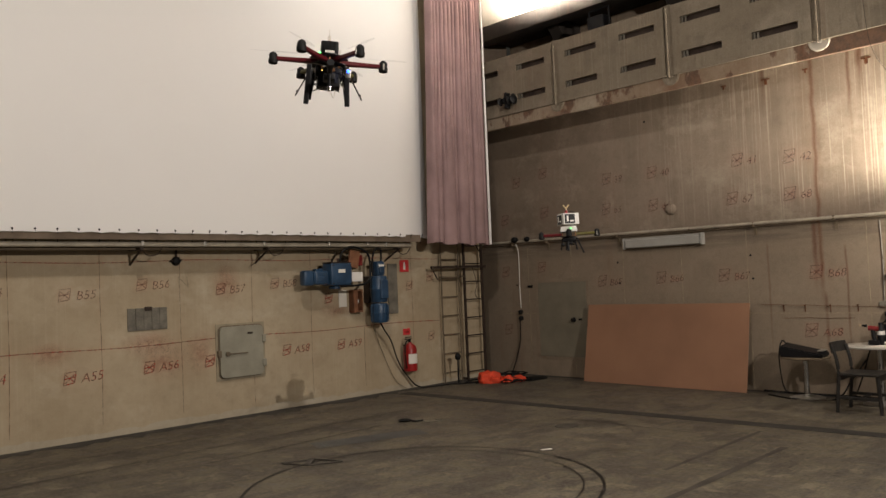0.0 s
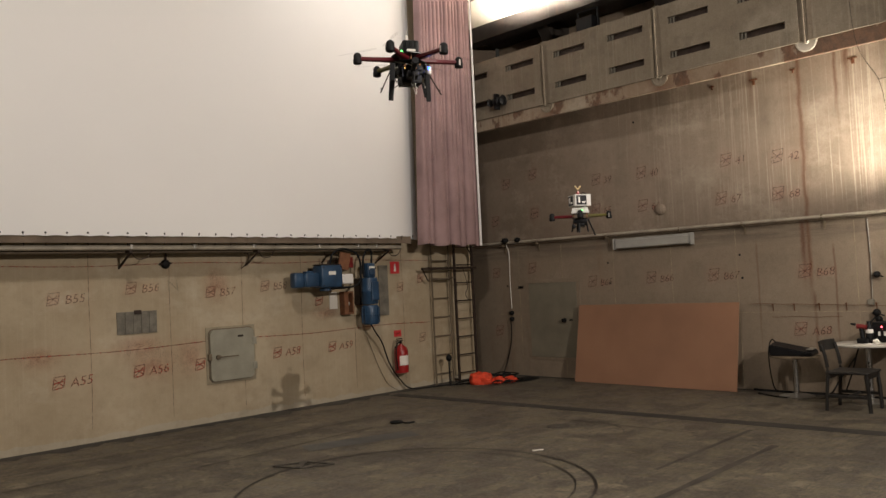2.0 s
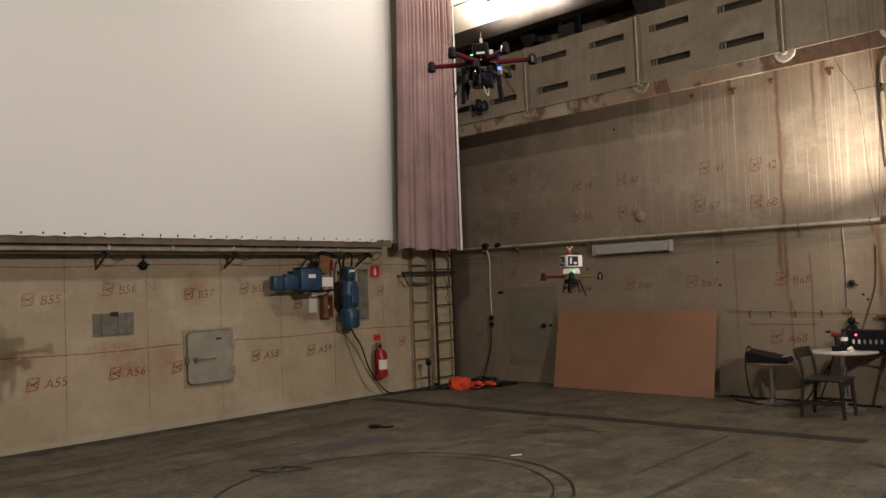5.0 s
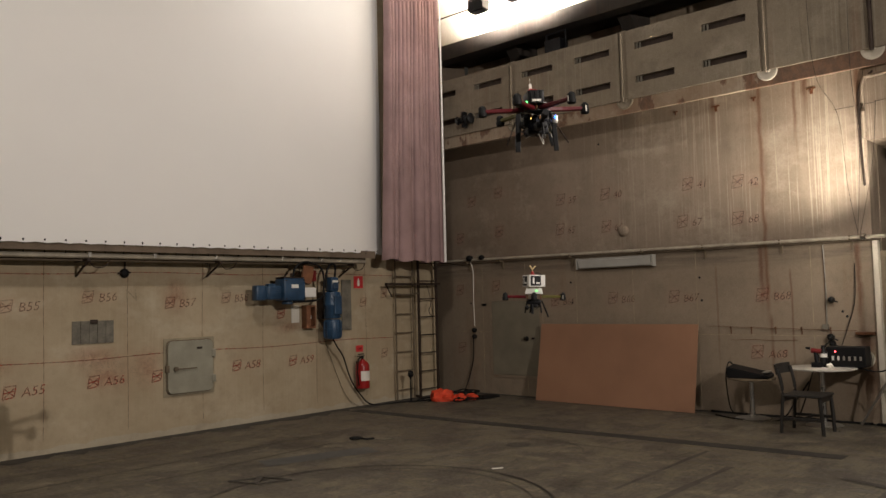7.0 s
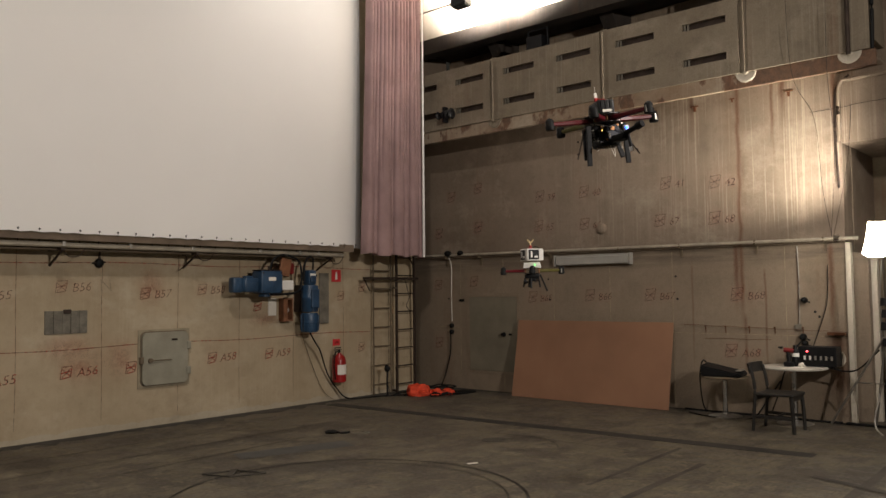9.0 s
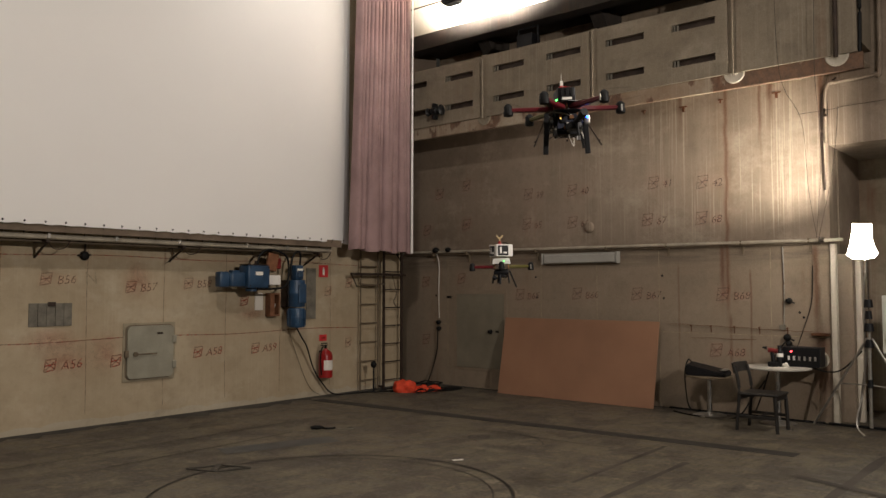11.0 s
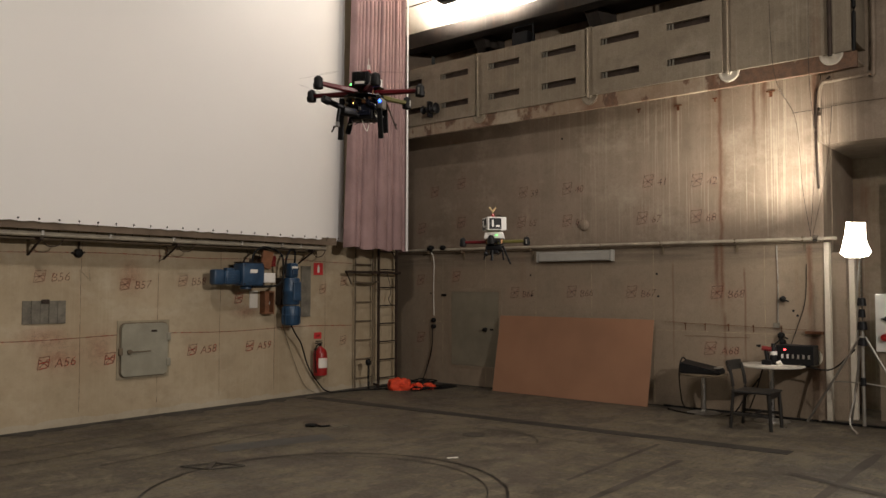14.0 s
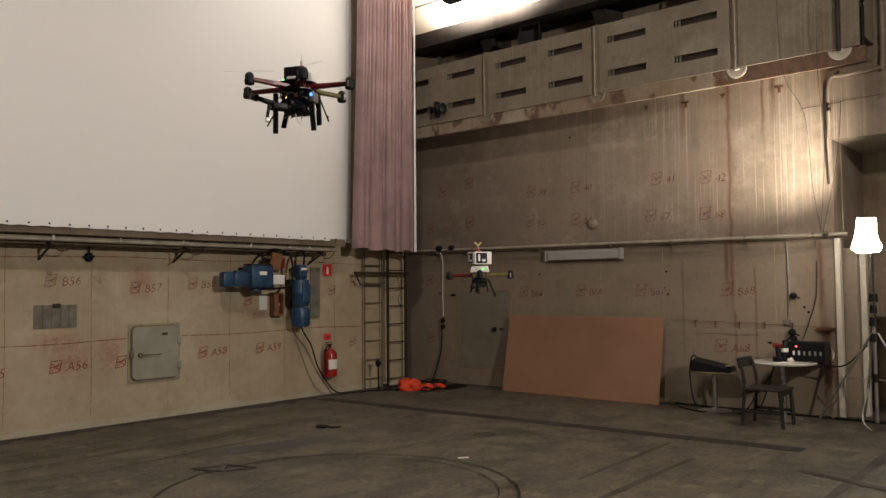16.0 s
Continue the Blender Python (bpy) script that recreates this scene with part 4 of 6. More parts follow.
def motor(label, m, sections, foot):
    """A geared electric motor along +x: cast drums and bevelled housings."""
    ob = thing("gear_motor", label, "motor", m, "gear motors")
    for nm, x0, x1, ry, z0, z1 in sections:
        bm = bmnew()
        if z0 is None:
            drum(bm, x0, x1, ry)
        else:
            box(bm, x0, x1, -ry, ry, z0, z1, 0.028)
        case = part(nm, bm, M_BLUE, ob, smooth=True)
        if nm == "motor_body":
            for k in range(12):
                b2 = bmnew()
                box(b2, x0 + 0.03, x1 - 0.03, -0.004, 0.004, ry - 0.004, ry + 0.01)
                bmesh.ops.transform(b2, matrix=pose(0, 0, 0, 30 * k + 15, 0, 0), verts=b2.verts)
                part("cooling_fin", b2, M_BLUE, case)
    block("terminal_box", M_BLUE, ob, *foot, bevel=0.012)
    return ob


m1 = motor("blue geared motor bolted level on the wall", pose(-4.30, -0.28, 1.79),
           (("fan_cover", -0.05, 0.11, 0.068, -0.108, 0.104), ("end_ring", 0.11, 0.14, 0.06, -0.095, 0.09), ("motor_drum", 0.14, 0.37, 0.064, -0.102, 0.098), ("gear_housing", 0.37, 0.74, 0.118, -0.12, 0.20)), (0.16, 0.28, -0.05, 0.05, 0.09, 0.125))
block("mounting_foot", M_IRON, m1, 0.44, 0.70, 0.115, 0.28, -0.1, 0.16, bevel=0.01)
block("mounting_foot", M_IRON, m1, 0.16, 0.26, 0.06, 0.28, -0.05, 0.05, bevel=0.01)
for k in range(5):
    block("cooling_rib", M_BLUE, m1, 0.16, 0.35, -0.072, -0.06, -0.075 + 0.034 * k, -0.067 + 0.034 * k, bevel=0.003)
block("rating_plate", M_PAPER, m1, 0.49, 0.61, -0.124, -0.117, 0.06, 0.11)
bm = bmnew()
lathe(bm, ((0.03, 0), (0.08, 0.0), (0.08, 0.03), (0.05, 0.05)), 16, (0.5, 0, -0.165))
part("drain_flange", bm, M_BLUE, m1, smooth=True)
bm = bmnew()
box(bm, 0.37, 0.73, -0.1, 0.1, 0.2, 0.215, 0.004)
rod(bm, (0.58, 0, 0.2), (0.58, 0, 0.27), 0.02)
rod(bm, (0.5, 0.04, 0.2), (0.5, 0.04, 0.25), 0.012)
part("filler_cap", bm, M_IRON, m1, "dark lid with a filler cap", True)
for x in (0.40, 0.71):
    for z in (-0.09, 0.17):
        bm = bmnew()
        rod(bm, (x, -0.116, z), (x, -0.126, z), 0.011, n=6)
        part("bolt", bm, M_IRON, m1)
m2 = motor("blue geared motor hung upright on the wall", pose(-2.97, -0.26, 1.09, 0, -90, 0),
           (("motor_body", 0.0, 0.29, 0.128, None, None), ("gear_housing", 0.30, 0.70, 0.128, None, None), ("brake_cap", 0.70, 0.92, 0.075, -0.075, 0.075)), (0.74, 0.84, -0.10, -0.07, -0.05, 0.05))
block("mounting_foot", M_IRON, m2, 0.3, 0.7, 0.12, 0.26, -0.09, 0.09, bevel=0.01)
block("rating_plate", M_PAPER, m2, 0.82, 0.87, -0.082, -0.074, -0.05, 0.05)
block("cover_strap", M_BLUE, m2, 0.36, 0.64, -0.145, -0.115, -0.07, 0.07, bevel=0.012)
bm = bmnew()
rod(bm, (0.84, 0, -0.07), (0.84, 0, -0.13), 0.016, n=8)
part("cable_gland", bm, M_RUBBER, m2, smooth=True)

# thin grey panel, taller than wide, right of the upright motor
side_panel = tagged(block("grey_panel", M_GRILLE, None, -2.58, -2.39, -0.02, 0.0, 1.2, 1.98, bevel=0.003), "flat grey panel on the wall beside the upright motor", "board")
sheet = tagged(block("notice_sheet", M_PAPER, None, -3.53, -3.39, -0.012, 0.0, 1.35, 1.60), "blank white paper notice on the wall", "notice")
jb = thing("junction_box", "open brown wooden junction box with wires", "junction box", pose(-3.255, 0, 1.43) @ Matrix.Diagonal((0.57, 0.92, 0.85, 1)))
for d in ((-0.15, 0.15, -0.02, 0.0, -0.2, 0.2), (-0.15, -0.12, -0.13, -0.02, -0.2, 0.2), (0.12, 0.15, -0.13, -0.02, -0.2, 0.2), (-0.12, 0.12, -0.13, -0.02, 0.17, 0.2), (-0.12, 0.12, -0.13, -0.02, -0.2, -0.17)):
    block("panel", M_WOOD, jb, *d)
block("cover", M_WOOD, jb, -0.12, -0.01, -0.128, -0.116, -0.17, 0.17, bevel=0.003)
bm = bmnew()
for k in range(5):
    tube(bm, ((0.02 + 0.015 * k, -0.04, -0.12), (0.08 - 0.02 * k, -0.08, 0.0), (0.04, -0.06, 0.02 + 0.02 * k), (0.06, -0.05, 0.14)), 0.006, 5, 5)
part("wires", bm, M_PAPER, jb, "pale tangled wires", True)
cover2 = tagged(block("hanging_cover", M_WOOD, None, -0.09, 0.09, -0.02, 0.02, -0.125, 0.125, bevel=0.008), "brown wooden cover hanging over the motor", "cover")
cover2.matrix_world = pose(-3.455, -0.30, 2.045, 4, 9, 0)
redbox = tagged(block("red_switch_box", M_DRILL, None, -3.34, -3.24, -0.24, 0.0, 1.95, 2.11, bevel=0.01), "small dark red switch box on the wall", "switch box")
whbox = tagged(block("white_switch_box", M_WHITE, None, -3.555, -3.33, -0.345, -0.20, 1.715, 1.855, bevel=0.012), "white plastic switch box beside the motor", "switch box")


def cable(name, label, pts, r, mat, category="cable"):
    bm = bmnew()
    tube(bm, pts, r)
    return tagged(part(name, bm, mat, None, "", True), label, category)


cable("hose", "thick black hose looping over the motors", ((-3.72, -0.3, 1.93), (-3.68, -0.32, 2.14), (-3.5, -0.34, 2.22), (-3.24, -0.36, 2.12), (-3.22, -0.38, 1.82), (-3.3, -0.4, 1.70), (-3.45, -0.4, 1.665), (-3.75, -0.36, 1.66)), 0.016, M_RUBBER)
cable("hose", "thick black hose above the upright motor", ((-3.12, -0.3, 1.85), (-3.1, -0.3, 2.08), (-3.02, -0.3, 2.2), (-2.94, -0.3, 2.18), (-2.93, -0.28, 2.0)), 0.015, M_RUBBER)
cable("power_cable", "black cable hanging from the motor to the floor", ((-2.98, -0.27, 1.10), (-2.86, -0.24, 0.95), (-2.72, -0.2, 0.8), (-2.5, -0.1, 0.45), (-2.3, -0.08, 0.2), (-2.1, -0.15, 0.02), (-1.6, -0.3, 0.012), (-1.2, -0.5, 0.012), (-0.9, -0.35, 0.012)), 0.011, M_RUBBER)
cable("power_cable", "thin grey cable down the wall", ((-3.0, -0.05, 1.5), (-2.95, -0.04, 1.1), (-2.7, -0.03, 0.5), (-2.5, -0.03, 0.15), (-2.3, -0.05, 0.01)), 0.004, M_GREYLAD)
for x in (-3.55, -3.75, -5.0):
    cable("hanging_wire", "thin wire hanging below the rail", ((x, -0.22, 2.2), (x + 0.03, -0.2, 2.08), (x - 0.02, -0.1, 1.98)), 0.005, M_IRON)

# fire point
sign = thing("fire_sign", "red square fire extinguisher sign", "sign", pose(-2.225, 0, 1.94))
block("plate", M_SIGN, sign, -0.095, 0.095, -0.006, 0.0, -0.095, 0.095, bevel=0.002)
bm = bmnew()
box(bm, -0.022, 0.022, -0.009, -0.006, -0.06, 0.03, 0.002)
box(bm, -0.012, 0.012, -0.009, -0.006, 0.03, 0.06, 0.002)
part("pictogram", bm, M_PAPER, sign, "white extinguisher pictogram")
sign = thing("arrow_sign", "small red sign above the extinguisher", "sign", pose(-2.225, 0, 0.895))
block("plate", M_SIGN, sign, -0.075, 0.075, -0.006, 0.0, -0.05, 0.05, bevel=0.002)
block("pictogram", M_MARK2, sign, -0.04, 0.04, -0.009, -0.006, -0.015, 0.015, label="worn pale bar")

ext = thing("fire_extinguisher", "red fire extinguisher with a white label on a wall hook", "fire extinguisher", pose(-2.28, -0.13, 0.28))
bm = bmnew()
lathe(bm, ((0.075, 0), (0.106, 0.015), (0.108, 0.05), (0.108, 0.34), (0.09, 0.40), (0.03, 0.445), (0.025, 0.46)), 24)
part("cylinder", bm, M_RED, ext, smooth=True)
bm = bmnew()
for i in range(10):
    a0, a1 = (radians(215 + 11 * k) for k in (i, i + 1))
    vs = [bm.verts.new((0.1095 * math.cos(a), 0.1095 * math.sin(a), z)) for a, z in ((a0, 0.13), (a1, 0.13), (a1, 0.28), (a0, 0.28))]
    bm.faces.new(vs)
part("paper_label", bm, M_PAPER, ext, "white printed label")
bm = bmnew()
rod(bm, (0, 0, 0.45), (0, 0, 0.5), 0.02)
box(bm, -0.1, 0.04, -0.015, 0.015, 0.5, 0.515, 0.004)
box(bm, -0.09, 0.03, -0.012, 0.012, 0.53, 0.545, 0.004)
part("valve_handle", bm, M_BLACK, ext, "black squeeze handle")
bm = bmnew()
tube(bm, ((0.0, -0.02, 0.48), (-0.1, -0.03, 0.47), (-0.13, -0.03, 0.3), (-0.11, -0.03, 0.1), (-0.1, -0.03, 0.06)), 0.011)
part("discharge_hose", bm, M_RUBBER, ext, smooth=True)
block("wall_hook", M_IRON, ext, -0.03, 0.03, 0.08, 0.12, 0.34, 0.42)


def ladder(label, m, width, height, rungs, rail_r, mat, first=0.15):
    ob = thing("wall_ladder", label, "ladder", m, "wall ladders")
    for x in (0, width):
        bm = bmnew()
        box(bm, x - rail_r, x + rail_r, -rail_r, rail_r, 0, height, 0.004)
        part("rail", bm, mat, ob)
    for z in rungs:
        bm = bmnew()
        rod(bm, (0, 0, z), (width, 0, z), 0.011, n=8)
        part("rung", bm, mat, ob, smooth=True)
    return ob


g = ladder("beige steel ladder fixed to the wall in the corner", pose(-1.50, -0.09, 0.0), 0.40, 3.4, [0.17 + 0.31 * i for i in range(11)], 0.011, M_GREYLAD)
for z in (1.75,):
    bm = bmnew()
    tube(bm, ((-0.05, -0.02, z), (-0.03, -0.1, z - 0.01), (0.2, -0.14, z - 0.02), (0.43, -0.1, z - 0.01), (0.45, -0.02, z)), 0.01)
    part("hoop", bm, M_GREYLAD, g, smooth=True)
for z in (1.9, 3.0):
    for x in (0, 0.4):
        block("stay", M_GREYLAD, g, x - 0.015, x + 0.015, 0.0, 0.09, z, z + 0.03)
d = ladder("dark iron ladder standing in the corner", pose(-1.02, -0.15, 0.0), 0.43, 3.6, [0.14 + 0.302 * i for i in range(12)], 0.018, M_IRON)
for z in (0.02, 3.0):
    for x in (0, 0.43):
        block("stay", M_IRON, d, x - 0.015, x + 0.015, 0.0, 0.15, z, z + 0.03)
bm = bmnew()
box(bm, -0.80, 0.47, -0.07, -0.03, 1.88, 1.92, 0.004)
rod(bm, (-0.78, -0.05, 1.88), (-0.62, 0.0, 1.70), 0.01, n=6)
part("cross_bar", bm, M_IRON, d, "dark iron bar across the ladders")
bm = bmnew()
tube(bm, ((0.05, 0, 2.6), (0.2, -0.04, 2.35), (0.38, -0.02, 2.15), (0.42, 0.0, 2.1)), 0.012)
tube(bm, ((0.2, 0, 1.9), (0.26, -0.04, 1.6), (0.2, -0.04, 1.45), (0.3, -0.02, 1.35)), 0.006)
part("rope", bm, M_IRON, d, "rope ends hanging on the rungs", True)

mic = thing("floor_post", "short black post with a round head on a foot", "post", pose(-1.42, -0.32, 0))
bm = bmnew()
rod(bm, (0, 0, 0.01), (0, 0, 0.4), 0.014)
ball(bm, (0, 0, 0.44), 0.05, 1, 1, 1.2)
part("post", bm, M_RUBBER, mic, smooth=True)
bm = bmnew()
lathe(bm, ((0.09, 0), (0.09, 0.008), (0.02, 0.016)), 18)
part("foot", bm, M_RUBBER, mic, smooth=True)

# heap in the corner: orange bag and black cables
bag = thing("orange_bag", "crumpled bright orange cloth bag on the floor", "bag", pose(-0.98, -0.72, 0))
for k, (x, y, s, h) in enumerate(((-0.06, 0.05, 0.2, 0.85), (0.16, -0.12, 0.15, 0.6), (0.3, -0.22, 0.12, 0.7))):
    bm = bmnew()
    bmesh.ops.create_icosphere(bm, subdivisions=4, radius=s, matrix=Matrix.Translation((x, y, 0)))
    for v in bm.verts:
        q = noise.noise(v.co * 11 + Vector((k * 5, 0, 0))) * 0.075 + noise.noise(v.co * 24) * 0.016
        c = Vector((x, y, 0))
        v.co += (v.co - c).normalized() * q
        v.co.z = max(0.0, v.co.z * h)
    part("fold", bm, M_ORANGE, bag, smooth=True)
heap = thing("cable_heap", "heap of black cables on the floor", "cable heap", pose(-0.75, -0.7, 0))
for k in range(9):
    bm = bmnew()
    a = random.uniform(0, 6)
    c = Vector((random.uniform(-0.45, 0.55), random.uniform(-0.45, 0.3), 0))
    tube(bm, [c + Vector((random.uniform(0.14, 0.26) * math.cos(a + i), random.uniform(0.08, 0.2) * math.sin(a + i), 0.014 + 0.012 * (k % 4) + random.uniform(0, 0.02))) for i in range(7)], 0.011, 6, 5)
    part("coil", bm, M_RUBBER, heap, smooth=True)
bm = bmnew()
ball(bm, (0.35, -0.35, 0.0), 0.2, 1.6, 0.8, 0.25, 16)
bmesh.ops.bisect_plane(bm, geom=bm.verts[:] + bm.edges[:] + bm.faces[:], plane_co=(0, 0, 0), plane_no=(0, 0, -1), clear_outer=True)
part("black_rag", bm, M_RUBBER, heap, smooth=True)

# ---- east wall fittings ----
pipe = thing("wall_pipe", "long thin grey pipe along the concrete wall", "pipe")
bm = bmnew()
rod(bm, (XR - 0.08, 1.3, 2.318), (XR - 0.08, -7.0, 2.265), 0.022, n=12)
part("pipe", bm, M_PIPE, pipe, smooth=True)
bm = bmnew()
rod(bm, (XR - 0.03, 1.3, 2.276), (XR - 0.03, -6.8, 2.235), 0.014, n=8)
part("conduit", bm, M_RIGHT, pipe, smooth=True)
for y in (-0.35, -1.1, -2.5, -3.75, -4.7, -5.75, -6.6):
    bm = bmnew()
    box(bm, XR - 0.1, XR, y - 0.012, y + 0.012, 2.24, 2.3)
    box(bm, XR - 0.02, XR, y - 0.015, y + 0.015, 2.12, 2.24)
    part("clamp", bm, M_GREYLAD, pipe)
bm = bmnew()
lathe(bm, ((0.03, 0), (0.045, 0.01), (0.045, 0.06), (0.03, 0.07)), 14, (0, 0, 0), Matrix.Translation((XR - 0.08, -6.72, 2.267)) @ pose(0, 0, 0, 90, 0, 0))
part("union", bm, M_CHROME, pipe, "bright pipe union", True)
for y, r in ((-0.42, 0.06), (-0.7, 0.05)):
    bm = bmnew()
    ball(bm, (XR - 0.1, y, 2.34), r, 1, 1.2, 0.9)
    part("junction", bm, M_RUBBER, pipe, "black round junction", True)

light = thing("tube_light", "unlit fluorescent tube light under the wall pipe", "light fixture", pose(XR, -3.28, 2.125))
block("body", M_TUBE, light, -0.07, 0.0, -0.64, 0.64, -0.075, 0.085, bevel=0.01)
block("cover", M_TUBE, light, -0.1, -0.07, -0.62, 0.62, -0.065, 0.06, bevel=0.012, label="dull translucent cover")
for y in (-0.65, 0.65):
    block("end_cap", M_TUBE, light, -0.1, 0.0, y - 0.012, y + 0.012, -0.08, 0.09, bevel=0.004)

door = thing("steel_door", "closed grey steel door set above the floor", "door", pose(XR, -1.325, 0.33))
bm = bmnew()
box(bm, -0.012, 0.0, -0.56, -0.5, 0.0, 1.31)
box(bm, -0.012, 0.0, 0.5, 0.56, 0.0, 1.31)
box(bm, -0.012, 0.0, -0.5, 0.5, 1.25, 1.31)
box(bm, -0.012, 0.0, -0.5, 0.5, -0.04, 0.0)
part("frame", bm, M_RIGHT, door)
leaf = block("leaf", M_DOOR, door, -0.018, 0.0, -0.495, 0.495, 0.004, 1.245, bevel=0.003)
bm = bmnew()
lathe(bm, ((0.035, 0), (0.04, 0.01), (0.028, 0.03), (0.03, 0.06)), 16, (0, 0, 0), pose(-0.018, -0.24, 0.62, 0, -90, 0))
box(bm, -0.03, -0.018, -0.40, -0.34, 0.61, 0.64)
part("handle", bm, M_BLACK, leaf, "black round handle", True)
wall_mark(leaf, "", pose(XR - 0.022, -1.1, 0.68) @ pose(0, 0, 0, 0, 0, -90), M_MARK2, 0.15, 0.16)
block("vent", M_RUBBER, None, XR - 0.02, XR, -0.70, -0.60, 1.5, 1.54, bevel=0.004)
tagged(bpy.data.objects["vent"], "small black vent slot on the wall", "vent")

sock = thing("wall_socket", "black double socket with cables on the wall", "socket", pose(XR, -0.43, 1.02))
for z in (-0.05, 0.06):
    bm = bmnew()
    lathe(bm, ((0.035, 0), (0.04, 0.02), (0.04, 0.05), (0.022, 0.065)), 14, (0, 0, 0), pose(0, 0, z, 0, -90, 0))
    part("outlet", bm, M_RUBBER, sock, smooth=True)
cable("power_cable", "white cable down the wall to the socket", ((XR - 0.05, -0.40, 2.27), (XR - 0.02, -0.43, 2.1), (XR - 0.015, -0.42, 1.6), (XR - 0.015, -0.43, 1.15)), 0.007, M_PAPER)
cable("power_cable", "black cable from the socket to the floor heap", ((XR - 0.06, -0.43, 0.95), (XR - 0.04, -0.40, 0.6), (XR - 0.05, -0.30, 0.25), (XR - 0.25, -0.35, 0.02), (-0.5, -0.6, 0.015)), 0.01, M_RUBBER)

# wire on pegs along the wall above the tables
line = thing("peg_wire", "thin wire strung on rusty pegs along the wall", "wire")
bm = bmnew()
tube(bm, [(XR - 0.03, -4.72 - 0.21 * i, 1.17 - 0.006 * i + 0.008 * (i % 2)) for i in range(10)], 0.003, 5, 3)
part("wire", bm, M_ANCHOR, line, smooth=True)
for y in (-5.02, -5.3, -5.62, -5.95, -6.3):
    bm = bmnew()
    rod(bm, (XR, y, 1.16), (XR - 0.04, y, 1.155), 0.008, n=6)
    rod(bm, (XR - 0.006, y, 1.16), (XR - 0.006, y, 1.07), 0.006, n=5)
    part("peg", bm, M_ANCHOR, line)
bm = bmnew()
tube(bm, [(XR - 0.004, -5.0 - 0.18 * i, 0.985 + 0.005 * (i % 3)) for i in range(6)], 0.0025, 5, 3)
part("wire", bm, M_ANCHOR, line, smooth=True)

for y, z, r in ((-6.33, 1.51, 0.036), (-6.3, 1.04, 0.042), (-6.32, 0.96, 0.036)):
    p = thing("wall_outlet", "black round outlet on the concrete wall", "socket", pose(XR, y, z), "round outlets")
    bm = bmnew()
    lathe(bm, ((r, 0), (r * 1.1, 0.02), (r * 0.8, 0.07), (r * 0.4, 0.08)), 16, (0, 0, 0), pose(0, 0, 0, 0, -90, 0))
    part("outlet", bm, M_RUBBER, p, smooth=True)
    bm = bmnew()
    rod(bm, (-0.05, -r * 1.2, -r * 0.5), (-0.05, -r * 2.2, -r * 0.9), r * 0.25)
    part("plug", bm, M_RUBBER, p, smooth=True)
sw = tagged(block("switch_plate", M_GRILLE, None, XR - 0.02, XR, -6.28, -6.2, 1.13, 1.2, bevel=0.004), "small grey switch plate on the wall", "switch")
cable("conduit_cable", "thin pale cable clipped up the wall", ((XR - 0.012, -6.26, 2.2), (XR - 0.012, -6.27, 1.7), (XR - 0.012, -6.26, 1.2)), 0.007, M_STEEL)
cable("power_cable", "black cable from the wall outlet to the table", ((XR - 0.06, -6.3, 1.0), (XR - 0.12, -6.2, 0.85), (-0.05, -6.1, 0.6), (-0.02, -6.0, 0.3), (0.0, -5.9, 0.05)), 0.009, M_RUBBER)
cable("power_cable", "black cable looping on the wall", ((XR - 0.02, -6.62, 1.95), (XR - 0.02, -6.60, 1.5), (XR - 0.03, -6.5, 1.15), (XR - 0.06, -6.4, 0.85)), 0.005, M_RUBBER)
cable("power_cable", "black cable sagging from the table to the tripod", ((-0.25, -6.62, 0.72), (-0.2, -6.85, 0.66), (-0.35, -7.05, 0.72), (-0.55, -7.3, 0.95)), 0.009, M_RUBBER)
cable("floor_cable", "black cables lying along the foot of the wall", ((0.02, -4.72, 0.014), (-0.02, -5.3, 0.014), (0.03, -5.9, 0.014), (-0.03, -6.4, 0.014), (0.0, -6.75, 0.014)), 0.014, M_RUBBER)
cable("floor_cable", "black cable on the floor under the low table", ((-0.25, -4.9, 0.01), (-0.45, -5.3, 0.01), (-0.3, -5.75, 0.01), (-0.1, -5.9, 0.25), (-0.2, -6.1, 0.5)), 0.01, M_RUBBER)
bm = bmnew()
box(bm, -0.06, 0.0, -9.5, -6.8, 0.004, 0.03, 0.004)
tagged(part("threshold_strip", bm, M_RUBBER), "black threshold strip on the floor of the doorway", "threshold", "", "structure")

shelf = thing("wall_bracket", "rusty iron corner bracket with a round gauge", "bracket", pose(XR, -6.62, 1.1))
block("plate", M_ANCHOR, shelf, -0.07, 0.0, -0.19, 0.02, -0.025, 0.01, bevel=0.004)
bm = bmnew()
lathe(bm, ((0.11, 0), (0.115, 0.02), (0.1, 0.04), (0.02, 0.045)), 22, (0, 0, 0), pose(0, -0.06, -0.32, 0, -90, 0))
part("gauge", bm, M_PALE, shelf, "pale round cover", True)

# rust pipe up the wall's end and steel cables hanging from the roof
cable("corner_conduit", "pale conduit bent round the lintel", ((XR - 0.03, -7.45, 5.9), (XR - 0.03, -7.44, 4.4), (XR - 0.03, -7.38, 4.26), (XR - 0.03, -6.98, 4.24), (XR - 0.03, -6.83, 4.16), (XR - 0.03, -6.82, 3.48)), 0.026, M_RIGHT, "conduit")
cable("corner_conduit", "dark bent drain along the wall's end", ((XR - 0.02, -6.95, 4.3), (XR - 0.02, -6.80, 4.16), (XR - 0.02, -6.775, 3.9), (XR - 0.02, -6.77, 3.5), (XR - 0.02, -6.79, 2.9)), 0.014, M_IRON, "conduit")
